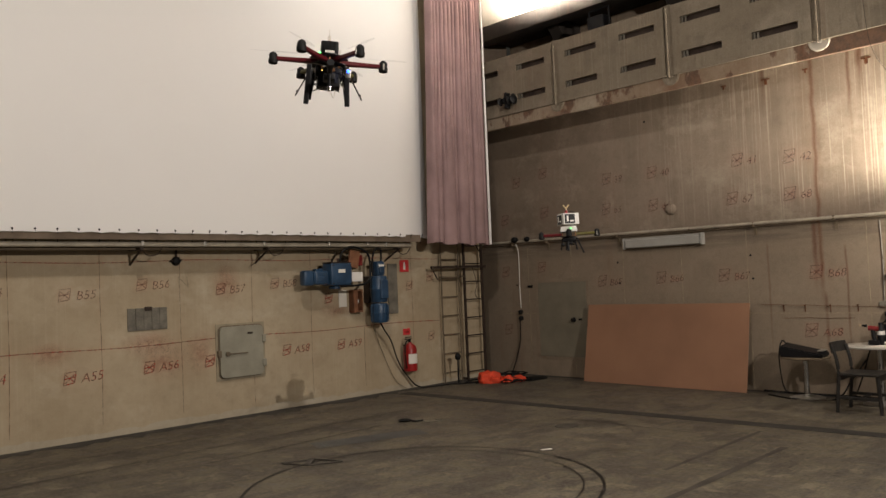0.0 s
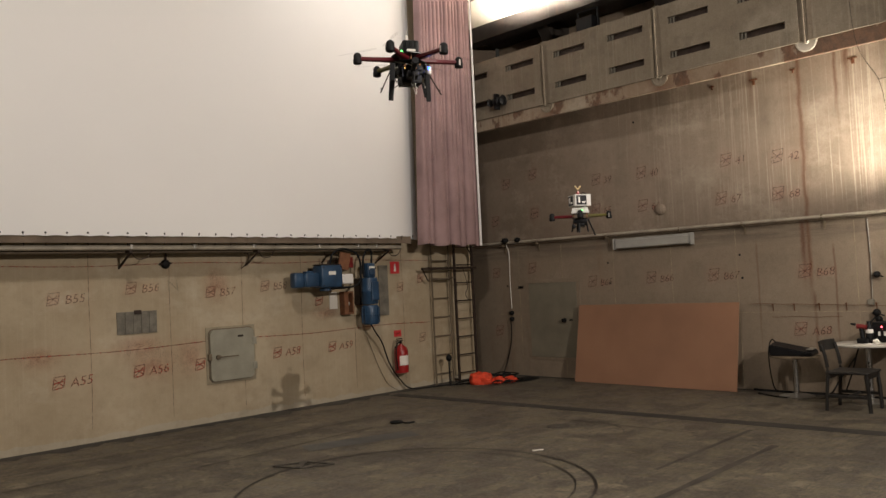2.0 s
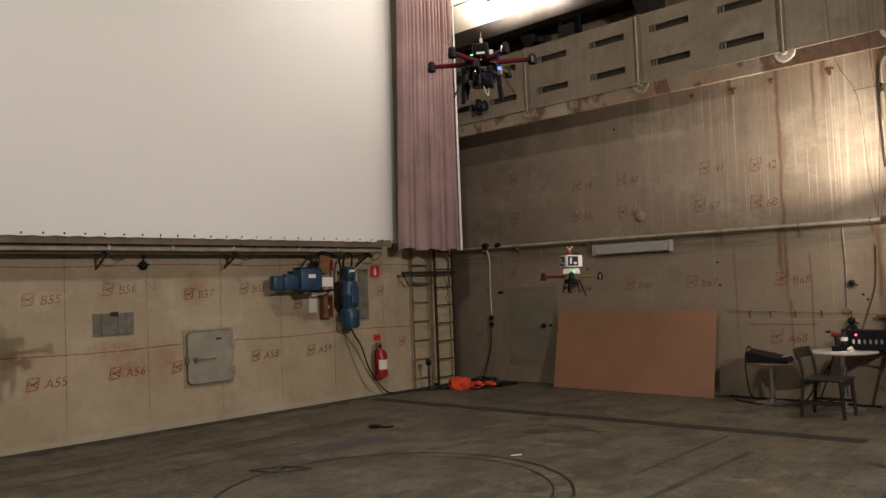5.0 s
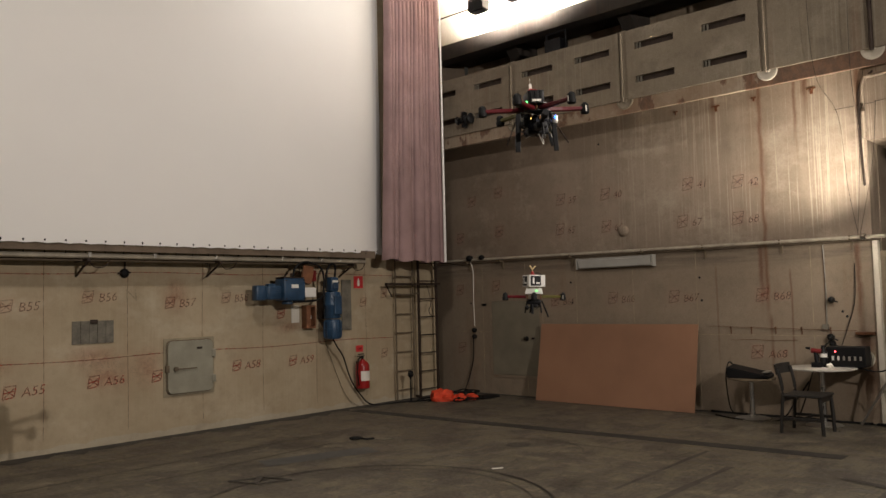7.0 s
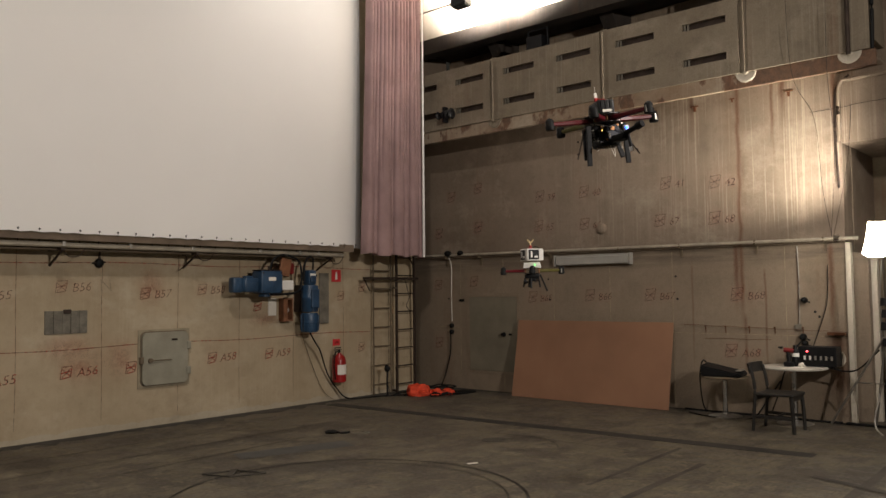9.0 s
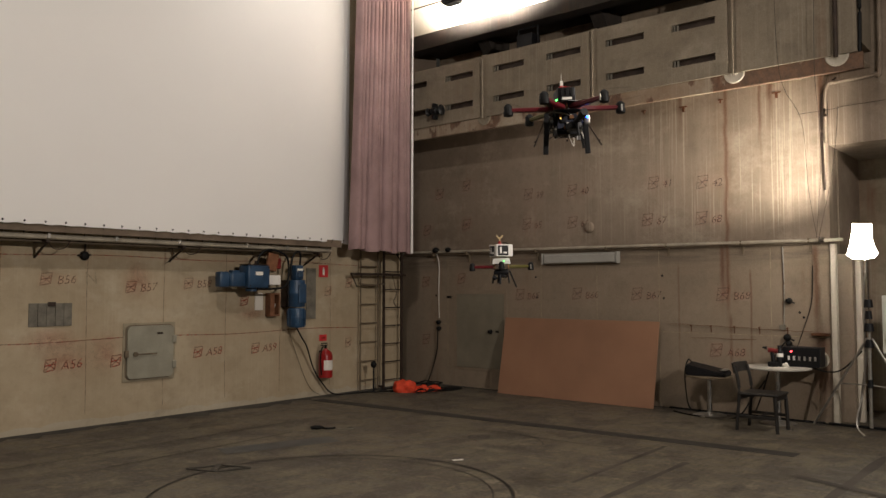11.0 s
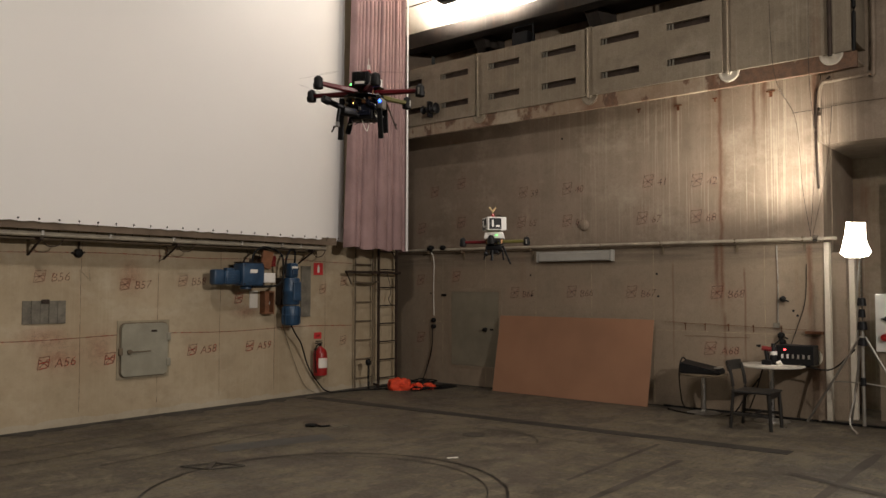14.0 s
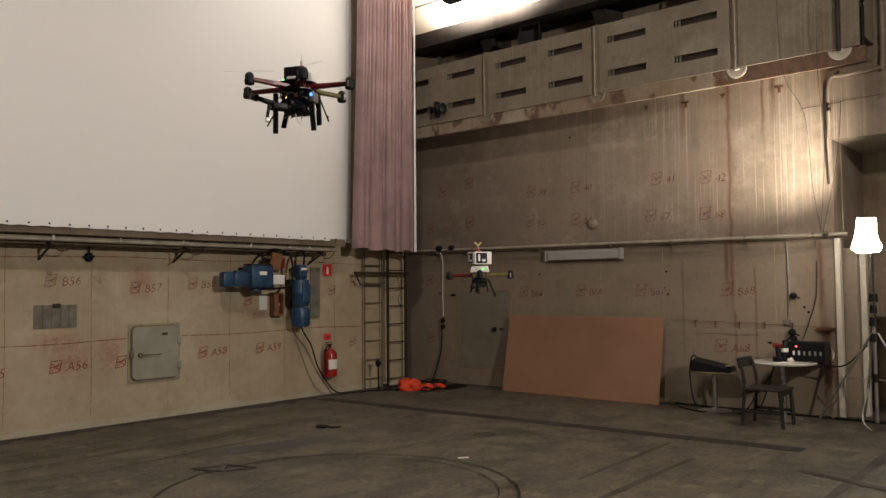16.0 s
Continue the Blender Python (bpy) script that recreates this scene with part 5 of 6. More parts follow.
for pts, r in ((((-0.66, -6.45, 5.9), (-0.68, -6.5, 4.3), (XR - 0.1, -6.55, 3.8), (XR - 0.1, -6.62, 2.9), (XR - 0.08, -6.7, 2.3)), 0.003),
               (((-0.66, -6.93, 5.9), (-0.68, -6.9, 4.3), (XR - 0.12, -6.78, 3.4), (XR - 0.1, -6.7, 2.3)), 0.003),
               (((XR - 0.015, -6.96, 3.93), (XR - 0.03, -6.93, 3.5), (XR - 0.1, -6.88, 3.0), (XR - 0.08, -6.72, 2.3)), 0.003)):
    cable("hanging_cable", "thin cable hanging down the wall's end", pts, r, M_IRON)
cable("hanging_cable", "thin cable strung across the wall's end", ((XR - 0.01, -6.48, 3.90), (XR - 0.012, -6.9, 3.91), (XR - 0.012, -7.2, 3.93), (XR - 0.012, -9.0, 3.95)), 0.003, M_IRON)
# the dark gap at the panel's end, drawn as a thin black tube
cable("dark_crack", "dark ragged crack at the end panel, drawn as a black tube", ((BX + 0.03, -7.37, 5.95), (BX + 0.03, -7.365, 5.3), (BX + 0.03, -7.38, 4.9), (BX + 0.03, -7.37, 4.39)), 0.022, M_RUBBER)

# black spotlight clamped to the gallery beside the curtain
spot = thing("stage_spot", "black stage fitting clamped under the parapet", "stage lamp", pose(BX - 0.08, -0.98, 4.60))
bm = bmnew()
for k in range(4):
    lathe(bm, ((0.05 + 0.02 * (k % 2), 0), (0.09 - 0.015 * k, 0.02), (0.05, 0.05)), 14, (0, 0, 0.0), pose(-0.02, -0.16 + 0.09 * k, 0, 90, 0, 0))
part("housing", bm, M_BLACK, spot, smooth=True)
block("clamp", M_BLACK, spot, -0.02, 0.08, -0.02, 0.03, -0.12, 0.14, bevel=0.006)

# lamp head on the gallery and two flood heads under the roof
gl = thing("gallery_lamp", "dark unlit lamp head standing on the gallery", "stage lamp", pose(-0.3, -2.6, 5.37))
bm = bmnew()
box(bm, -0.12, 0.12, -0.15, 0.15, 0.0, 0.28, 0.02)
part("housing", bm, M_BLACK, gl)
bm = bmnew()
rod(bm, (0, -0.18, 0.1), (0, -0.18, 0.4), 0.015)
rod(bm, (0, 0.18, 0.1), (0, 0.18, 0.4), 0.015)
rod(bm, (0, -0.18, 0.4), (0, 0.18, 0.4), 0.015)
part("yoke", bm, M_BLACK, gl)
for yy in ROOF_FLOODS:
    fl = thing("roof_flood", "dark flood lamp under the roof facing the upper wall", "flood lamp", pose(-1.05, yy, 6.22), "roof floods")
    bm = bmnew()
    for s in ((-0.12, -0.1, -0.15, 0.15, -0.05, 0.14), (-0.1, 0.05, -0.15, -0.13, -0.05, 0.14), (-0.1, 0.05, 0.13, 0.15, -0.05, 0.14), (-0.1, 0.05, -0.13, 0.13, -0.07, -0.05)):
        box(bm, *s)
    part("housing", bm, M_BLACK, fl)
    bm = bmnew()
    rod(bm, (-0.11, 0, 0.1), (-0.11, 0, 3.28), 0.015)
    part("stem", bm, M_BLACK, fl)

fl = thing("stage_flood", "dark flood lamp under the roof facing the screen", "flood lamp", pose(*STAGE))
bm = bmnew()
for q in ((-0.2, 0.2, -0.19, -0.17, -0.12, 0.16), (-0.2, -0.18, -0.17, 0.0, -0.12, 0.16), (0.18, 0.2, -0.17, 0.0, -0.12, 0.16), (-0.18, 0.18, -0.17, 0.0, 0.14, 0.16)):
    box(bm, *q)
part("housing", bm, M_BLACK, fl)
bm = bmnew()
rod(bm, (0, -0.18, 0.1), (0, -0.18, 2.1), 0.015)
part("stem", bm, M_BLACK, fl)

hl = thing("hall_lamp", "large lit lamp hanging under the roof", "ceiling lamp", pose(*HALL))
bm = bmnew()
for q in ((-0.4, 0.4, -0.4, -0.37, -0.02, 0.12), (-0.4, 0.4, 0.37, 0.4, -0.02, 0.12), (-0.4, -0.37, -0.37, 0.37, -0.02, 0.12), (0.37, 0.4, -0.37, 0.37, -0.02, 0.12), (-0.4, 0.4, -0.4, 0.4, 0.12, 0.15)):
    box(bm, *q)
rod(bm, (0, 0, 0.15), (0, 0, 0.3), 0.03)
part("shade", bm, M_BLACK, hl)

# tall stand of the hall's flood lamp
fs = thing("flood_stand", "tall black stand with a bright flood lamp", "flood lamp", pose(FLOOD[0], FLOOD[1] - 0.2, 0))
bm = bmnew()
rod(bm, (0, 0, 0.0), (0, 0, 4.5), 0.025)
for k in range(3):
    a = radians(120 * k + 30)
    rod(bm, (0, 0, 1.2), (0.8 * math.cos(a), 0.8 * math.sin(a), 0.01), 0.015)
part("stand", bm, M_BLACK, fs)
block("housing", M_BLACK, fs, -0.2, 0.2, -0.1, 0.03, 4.42, 4.7, bevel=0.01)

# ---- boards ----
lean = thing("fibreboard_sheet", "large brown fibreboard sheet leaning on the wall", "board", look((0, 0, 0), (0, 0, -1)))
lean.matrix_world = Matrix.Translation((-0.24, -3.27, 0)) @ pose(0, 0, 0, 0, 11.0, 0)
block("sheet", M_MDF, lean, -0.008, 0.008, -1.33, 1.33, 0.002, 1.22, bevel=0.002)


# ---- tables, chair, gear ----
def pedestal_table(label, m, radius, height, top_mat):
    ob = thing("pedestal_table", label, "table", m)
    bm = bmnew()
    lathe(bm, ((radius * 0.96, 0), (radius, 0.006), (radius, 0.02), (radius * 0.98, 0.026)), 40, (0, 0, height - 0.026))
    part("tabletop", bm, top_mat, ob, smooth=True)
    bm = bmnew()
    rod(bm, (0, 0, 0.02), (0, 0, height - 0.026), 0.035, n=18)
    part("column", bm, M_CHROME, ob, "polished steel column", True)
    bm = bmnew()
    lathe(bm, ((0.21, 0), (0.215, 0.008), (0.19, 0.016), (0.05, 0.03), (0.035, 0.05)), 32)
    part("foot", bm, M_STEEL, ob, "round steel foot", True)
    return ob


pedestal_table("low round bistro table with a steel column", pose(-0.25, -5.40, 0), 0.30, 0.525, M_GREYLAD)
pedestal_table("round white-topped bistro table with a steel column", pose(-0.33, -6.30, 0), 0.39, 0.70, M_TOP)

case = thing("mixing_desk", "black wedge-shaped mixing desk on the low table", "mixing desk", pose(-0.27, -5.40, 0.527, 0, 0, 8) @ Matrix.Diagonal((0.85, 0.85, 0.95, 1)))
bm = bmnew()
v = [bm.verts.new(p) for p in ((-0.2, 0.30, 0), (0.2, 0.30, 0), (0.2, -0.30, 0), (-0.2, -0.30, 0), (-0.2, 0.30, 0.15), (0.2, 0.30, 0.17), (0.2, -0.30, 0.06), (-0.2, -0.30, 0.04))]
for f in ((0, 1, 2, 3), (4, 7, 6, 5), (0, 4, 5, 1), (2, 6, 7, 3), (1, 5, 6, 2), (0, 3, 7, 4)):
    bm.faces.new([v[i] for i in f])
bmesh.ops.bevel(bm, geom=bm.edges[:], offset=0.012, segments=2, affect="EDGES")
part("body", bm, M_BLACK, case, smooth=True)
bm = bmnew()
box(bm, -0.12, 0.14, -0.28, -0.2, 0.075, 0.09, 0.004)
part("fader_strip", bm, M_STEEL, case, "pale control strip")
bm = bmnew()
tube(bm, ((0.1, 0.28, 0.16), (0.05, 0.32, 0.2), (-0.05, 0.34, 0.1), (-0.05, 0.35, -0.1), (-0.02, 0.32, -0.4), (0.05, 0.28, -0.5)), 0.01)
part("lead", bm, M_RUBBER, case, smooth=True)

rack = thing("control_rack", "black control box with a row of switches on the table", "control box", pose(-0.12, -6.47, 0.702, 0, 0, 0))
block("case", M_BLACK, rack, -0.13, 0.11, -0.30, 0.14, 0.0, 0.24, bevel=0.008)
for i in range(6):
    y = 0.06 - 0.062 * i
    block("switch", M_STEEL if i > 1 else M_WHITE, rack, -0.138, -0.129, y - 0.012, y + 0.012, 0.08, 0.13, bevel=0.002)
bm = bmnew()
ball(bm, (-0.132, 0.03, 0.185), 0.011)
part("pilot_lamp", bm, M_REDLED, rack, "lit red pilot lamp", True)
gun = thing("cordless_drill", "red and black cordless drill standing on the table", "drill", pose(-0.38, -6.27, 0.702))
block("battery", M_BLACK, gun, -0.05, 0.05, -0.06, 0.06, 0.0, 0.06, bevel=0.01)
bm = bmnew()
rod(bm, (0, 0.0, 0.05), (0.0, 0.02, 0.2), 0.028, 0.024)
part("grip", bm, M_BLACK, gun, smooth=True)
bm = bmnew()
rod(bm, (0, 0.06, 0.2), (0, -0.05, 0.19), 0.032, 0.028)
part("motor_housing", bm, M_DRILL, gun, smooth=True)
bm = bmnew()
rod(bm, (0, 0.08, 0.225), (0, 0.13, 0.23), 0.018, 0.01)
part("chuck", bm, M_BLACK, gun, smooth=True)
can = thing("black_flask", "black flask with a white band on the table", "flask", pose(-0.34, -6.33, 0.702))
bm = bmnew()
lathe(bm, ((0.04, 0), (0.043, 0.01), (0.043, 0.19), (0.025, 0.22), (0.025, 0.26)), 18)
part("body", bm, M_BLACK, can, smooth=True)
bm = bmnew()
lathe(bm, ((0.0436, 0.12), (0.0440, 0.125), (0.0440, 0.16), (0.0436, 0.165)), 18)
part("band", bm, M_WHITE, can, smooth=True)
papers = tagged(block("paper_sheet", M_PAPER, None, -0.5, -0.3, -6.45, -6.3, 0.7005, 0.703), "white paper on the table top", "paper")
cap = thing("crumpled_tissue", "white crumpled tissue on the table", "tissue", pose(-0.4, -6.42, 0.704))
bm = bmnew()
bmesh.ops.create_icosphere(bm, subdivisions=3, radius=0.035)
for v in bm.verts:
    v.co *= 1 + 0.5 * noise.noise(v.co * 40)
    v.co.z = max(0, v.co.z + 0.02)
part("tissue", bm, M_PAPER, cap)

chair = thing("dining_chair", "black-stained wooden chair with a low curved back", "chair", pose(-0.90, -6.30, 0, 0, 0, 0))
# the back is towards +y, the seat faces -y
for x in (-0.205, 0.205):
    bm = bmnew()
    tube(bm, ((x, 0.235, 0.0), (x, 0.215, 0.25), (x, 0.2, 0.45), (x, 0.215, 0.6), (x, 0.25, 0.74)), 0.02, 8, 4)
    part("back_leg", bm, M_CHAIR, chair, smooth=True)
    bm = bmnew()
    tube(bm, ((x * 0.95, -0.225, 0.0), (x * 0.95, -0.215, 0.2), (x * 0.93, -0.2, 0.42)), 0.022, 8, 4)
    part("front_leg", bm, M_CHAIR, chair, smooth=True)
    block("side_stretcher", M_CHAIR, chair, x - 0.012, x + 0.012, -0.2, 0.21, 0.15, 0.185, bevel=0.006)
block("seat", M_CHAIR, chair, -0.225, 0.225, -0.235, 0.215, 0.415, 0.445, bevel=0.012)
block("apron", M_CHAIR, chair, -0.2, 0.2, -0.21, -0.185, 0.36, 0.415, bevel=0.005)
block("apron", M_CHAIR, chair, -0.2, 0.2, 0.18, 0.205, 0.36, 0.415, bevel=0.005)
block("cross_stretcher", M_CHAIR, chair, -0.2, 0.2, -0.012, 0.012, 0.155, 0.18, bevel=0.005)
bm = bmnew()
for i in range(8):
    a, b = -0.23 + 0.0575 * i, -0.23 + 0.0575 * (i + 1)
    ya, yb = (0.25 + 0.035 * (1 - (q / 0.23) ** 2) for q in (a, b))
    vs = [bm.verts.new(p) for p in ((a, ya - 0.012, 0.665), (b, yb - 0.012, 0.665), (b, yb + 0.01, 0.78), (a, ya + 0.01, 0.78), (a, ya + 0.008, 0.665), (b, yb + 0.008, 0.665), (b, yb + 0.03, 0.78), (a, ya + 0.03, 0.78))]
    for f in ((0, 1, 2, 3), (4, 7, 6, 5), (3, 2, 6, 7), (0, 4, 5, 1)):
        bm.faces.new([vs[k] for k in f])
    if i in (0, 7):
        k = (0, 3, 7, 4) if i == 0 else (1, 5, 6, 2)
        bm.faces.new([vs[j] for j in k])
bmesh.ops.remove_doubles(bm, verts=bm.verts, dist=0.0005)
part("backrest", bm, M_CHAIR, chair, smooth=True)
jar = thing("small_bolt", "small bright bolt on the floor by the chair", "bolt", pose(-0.72, -6.58, 0))
bm = bmnew()
rod(bm, (0, 0, 0), (0, 0, 0.02), 0.012, n=6)
part("bolt", bm, M_CHROME, jar)

# work lamp on a tripod
tri = thing("work_lamp", "lit work lamp on a steel tripod beside the doorway", "work lamp", pose(-0.60, -7.39, 0))
bm = bmnew()
rod(bm, (0, 0, 0.1), (0, 0, 1.2), 0.02)
part("mast", bm, M_STEEL, tri, smooth=True)
bm = bmnew()
rod(bm, (0, 0, 1.2), (0, 0, 2.1), 0.014)
part("upper_mast", bm, M_CHROME, tri, smooth=True)
for z, r in ((1.0, 0.05), (1.18, 0.055), (1.32, 0.04), (1.45, 0.05), (0.55, 0.035)):
    bm = bmnew()
    rod(bm, (0, 0, z), (0, 0, z + 0.09), r, r * 0.8)
    part("clamp", bm, M_BLACK, tri, "black locking clamp", True)
for a in (150, 265, 25):
    q = radians(a)
    bm = bmnew()
    foot = (0.62 * math.cos(q), 0.62 * math.sin(q), 0.012)
    if a == 150:
        foot = (0.50, 0.74, 0.012)
    rod(bm, (0.03 * math.cos(q), 0.03 * math.sin(q), 1.1), foot, 0.013)
    part("leg", bm, M_STEEL, tri, smooth=True)
    bm = bmnew()
    rod(bm, (0, 0, 0.58), (foot[0] * 0.5, foot[1] * 0.5, 0.55), 0.008)
    part("brace", bm, M_STEEL, tri, smooth=True)
head = block("lamp_housing", M_BLACK, tri, 0.0, 0.06, -0.05, 0.11, 2.08, 2.2, bevel=0.01)
bm = bmnew()
rim = ((0.09, 0.205), (0.02, 0.195), (-0.10, 0.195), (-0.105, 0.12), (-0.10, 0.03), (-0.12, -0.06), (-0.155, -0.14), (-0.12, -0.19), (0.0, -0.205), (0.10, -0.20), (0.16, -0.15), (0.13, -0.05), (0.11, 0.05))
fa, fb = ([bm.verts.new((x, y, z)) for y, z in rim] for x in (-0.02, 0.02))
bm.faces.new(fa)
bm.faces.new(fb[::-1])
for i in range(len(rim)):
    j = (i + 1) % len(rim)
    bm.faces.new((fa[i], fb[i], fb[j], fa[j]))
bmesh.ops.transform(bm, matrix=pose(-0.03, 0.04, 2.2, 0, 8, 12), verts=bm.verts)
part("lamp_face", bm, M_LAMP, tri, "glaring white lamp face")
bm = bmnew()
tube(bm, ((0.05, 0, 2.1), (0.06, 0.05, 1.7), (0.08, 0.06, 1.2), (0.1, 0.08, 0.6), (0.0, 0.15, 0.15), (-0.1, 0.05, 0.02)), 0.010)
part("lead", bm, M_STEEL, tri, "pale hanging lead", True)

# switch cabinet on the wall inside the doorway
cab = thing("switch_cabinet", "pale grey switch cabinet with a red knob", "switch box", pose(0.62, -7.63, 1.22))
block("body", M_WHITE, cab, -0.1, 0.1, -0.26, 0.33, -0.36, 0.36, bevel=0.01)
bm = bmnew()
rod(bm, (-0.1, 0.22, -0.18), (-0.16, 0.22, -0.18), 0.05, 0.045)
part("knob", bm, M_RED, cab, "red emergency knob", True)
bm = bmnew()
rod(bm, (-0.1, 0.2, 0.05), (-0.15, 0.2, 0.05), 0.03)
rod(bm, (-0.13, 0.26, 0.05), (-0.13, 0.1, 0.02), 0.012)
part("lever", bm, M_BLACK, cab, smooth=True)
block("post", M_RIGHT, cab, -0.05, 0.2, -0.26, 0.3, -1.22, -0.36)


# ---- flying machines ----
def rotor_arm(parent, angle, r, mat, blades):
    """One arm with its motor; the blade pair turns on it."""
    q = pose(0, 0, 0, 0, 0, angle)
    bm = bmnew()
    n = 7
    rings = []
    for i in range(n + 1):
        t = i / n
        x, w, h = 0.06 + (r - 0.06) * t, 0.024 - 0.011 * min(1, t * 2.2), 0.013 - 0.003 * t
        rings.append([bm.verts.new((x, c * w, s * h)) for c, s in ((-1, -0.6), (-0.6, -1), (0.6, -1), (1, -0.6), (1, 0.6), (0.6, 1), (-0.6, 1), (-1, 0.6))])
    for a, b in zip(rings, rings[1:]):
        for k in range(8):
            bm.faces.new((a[k], a[(k + 1) % 8], b[(k + 1) % 8], b[k]))
    bm.faces.new(rings[0])
    bm.faces.new(rings[-1])
    bmesh.ops.transform(bm, matrix=q, verts=bm.verts)
    arm = part("arm", bm, mat, parent)
    bm = bmnew()
    lathe(bm, ((0.016, -0.030), (0.023, -0.027), (0.025, -0.008), (0.021, 0.0), (0.022, 0.018), (0.016, 0.027), (0.006, 0.034)), 18, (r, 0, 0.0))
    bmesh.ops.transform(bm, matrix=q, verts=bm.verts)
    part("motor", bm, M_RUBBER, arm, "black motor can", True)
    bm = bmnew()
    box(bm, r - 0.004, r + 0.004, -0.0265, -0.0235, -0.02, 0.012)
    bmesh.ops.transform(bm, matrix=q, verts=bm.verts)
    part("speed_lamp", bm, M_STEEL, arm)
    if blades is None:
        bm = bmnew()
        for s in (1, -1):
            vs = []
            for k, (x, w) in enumerate(((0.008, 0.006), (0.03, 0.011), (0.06, 0.013), (0.1, 0.010), (0.125, 0.003))):
                vs.append((bm.verts.new((s * x, -w * s, 0.002)), bm.verts.new((s * x, w * s * 0.7, -0.001))))
            for (a, b), (c, d) in zip(vs, vs[1:]):
                bm.faces.new((a, b, d, c))
        blades = finish("propeller", bm, M_BLADE)
    p = new("propeller", blades)
    p.parent = arm
    p.location = q @ Vector((r, 0, 0.036))
    return blades, p


SPIN = []


def landing_leg(parent, x, y, lean, length=0.17, w=0.013):
    bm = bmnew()
    vs = box(bm, -w, w, -0.007, 0.007, -length, 0.0, 0.003)
    bmesh.ops.transform(bm, matrix=pose(x, y, -0.03, lean[0], lean[1], 0), verts=vs)
    return part("landing_leg", bm, M_BLACK, parent)


def core(parent, r=0.085):
    """Centre plates, standoffs and the pack on top."""
    for z in (0.019, -0.022):
        bm = bmnew()
        lathe(bm, ((r * 0.98, 0), (r, 0.001), (r, 0.003), (r * 0.98, 0.004)), 12, (0, 0, z))
        part("centre_plate", bm, M_CARBON, parent)
    for k in range(6):
        bm = bmnew()
        a = radians(60 * k + 30)
        rod(bm, (0.06 * math.cos(a), 0.06 * math.sin(a), -0.02), (0.06 * math.cos(a), 0.06 * math.sin(a), 0.02), 0.005, n=6)
        part("standoff", bm, M_BRASS, parent)


def wires(parent, count, seed, spread=0.08, drop=0.1):
    rnd = random.Random(seed)
    for k in range(count):
        bm = bmnew()
        a = rnd.uniform(0, 6.28)
        p = [Vector((rnd.uniform(-spread, spread), rnd.uniform(-spread, spread) * 0.8, -0.02 - drop * i / 3 * rnd.uniform(0.6, 1.2))) for i in range(4)]
        tube(bm, p, rnd.choice((0.0018, 0.0025, 0.0035)), 5, 4)
        part("wire", bm, rnd.choice((M_RUBBER, M_RUBBER, M_STEEL, M_PAPER, M_BOARD)), parent)


hexa = thing("hexacopter", "hovering hexacopter with red and yellow arms and black payload", "drone", pose(-8.1, -6.2, 2.8))
core(hexa, 0.1)
blades = None
for ang in (0, 60, 120, 180, 240, 300):
    blades, p = rotor_arm(hexa, ang, 0.285, M_ARMYEL if ang in (60, 120) else M_ARMRED, blades)
    SPIN.append((p, ang))
# battery box with a pale tag on the near side, receiver and aerial
bm = bmnew()
box(bm, -0.045, 0.045, -0.075, 0.055, 0.026, 0.095, 0.008)
pack = part("battery_box", bm, M_BLACK, hexa, "black battery box", True)
block("tag", M_PAPER, pack, -0.024, 0.024, -0.0785, -0.0745, 0.031, 0.043, label="white label")
bm = bmnew()
tube(bm, ((-0.03, -0.02, 0.095), (-0.02, 0.0, 0.112), (0.02, 0.0, 0.112), (0.035, -0.01, 0.096)), 0.003)
part("strap", bm, M_RED, pack, "red strap", True)
for i in range(3):
    block("pack_rib", M_RUBBER, pack, -0.03 + 0.024 * i, -0.018 + 0.024 * i, -0.079, -0.075, 0.05, 0.088)
block("receiver", M_WHITE, hexa, 0.02, 0.065, 0.03, 0.08, 0.024, 0.085, bevel=0.006, label="white receiver module")
bm = bmnew()
rod(bm, (0.0, 0.05, 0.09), (0.0, 0.05, 0.125), 0.004)
ball(bm, (0.0, 0.05, 0.122), 0.012)
mast = part("aerial_mast", bm, M_RED, hexa, "red aerial base", True)
bm = bmnew()
box(bm, -0.008, 0.008, 0.047, 0.053, 0.128, 0.158, 0.002)
rod(bm, (0.0, 0.05, 0.12), (0.0, 0.05, 0.19), 0.0016, n=5)
part("aerial", bm, M_PAPER, mast, "pale aerial tip")
# payload under the plates
bm = bmnew()
box(bm, -0.07, 0.07, -0.05, 0.06, -0.09, -0.03, 0.008)
box(bm, -0.055, 0.06, -0.06, 0.04, -0.14, -0.09, 0.006)
pay = part("computer", bm, M_BLACK, hexa, "black onboard computer", True)
block("circuit", M_BOARD, pay, -0.05, 0.05, -0.064, -0.06, -0.12, -0.05)
for k in range(10):
    rnd = random.Random(k)
    x, z = rnd.uniform(-0.055, 0.05), rnd.uniform(-0.13, -0.04)
    block("component", rnd.choice((M_BRASS, M_STEEL, M_BLACK, M_BOARD)), pay, x, x + rnd.uniform(0.008, 0.022), -0.072, -0.062, z, z + rnd.uniform(0.006, 0.02))
bm = bmnew()
for k in range(7):
    rod(bm, (-0.03 + 0.012 * k, -0.058, -0.128), (-0.03 + 0.012 * k, 0.03, -0.128), 0.0055, n=8)
part("cooling_fins", bm, M_BRASS, pay, "copper cooling fins")
for x, y, ln in ((-0.1, -0.05, (4, 3)), (0.09, -0.05, (4, -3)), (-0.075, 0.07, (-14, 8)), (0.08, 0.07, (-14, -8))):
    landing_leg(hexa, x, y, ln, 0.205 if y < 0 else 0.17)
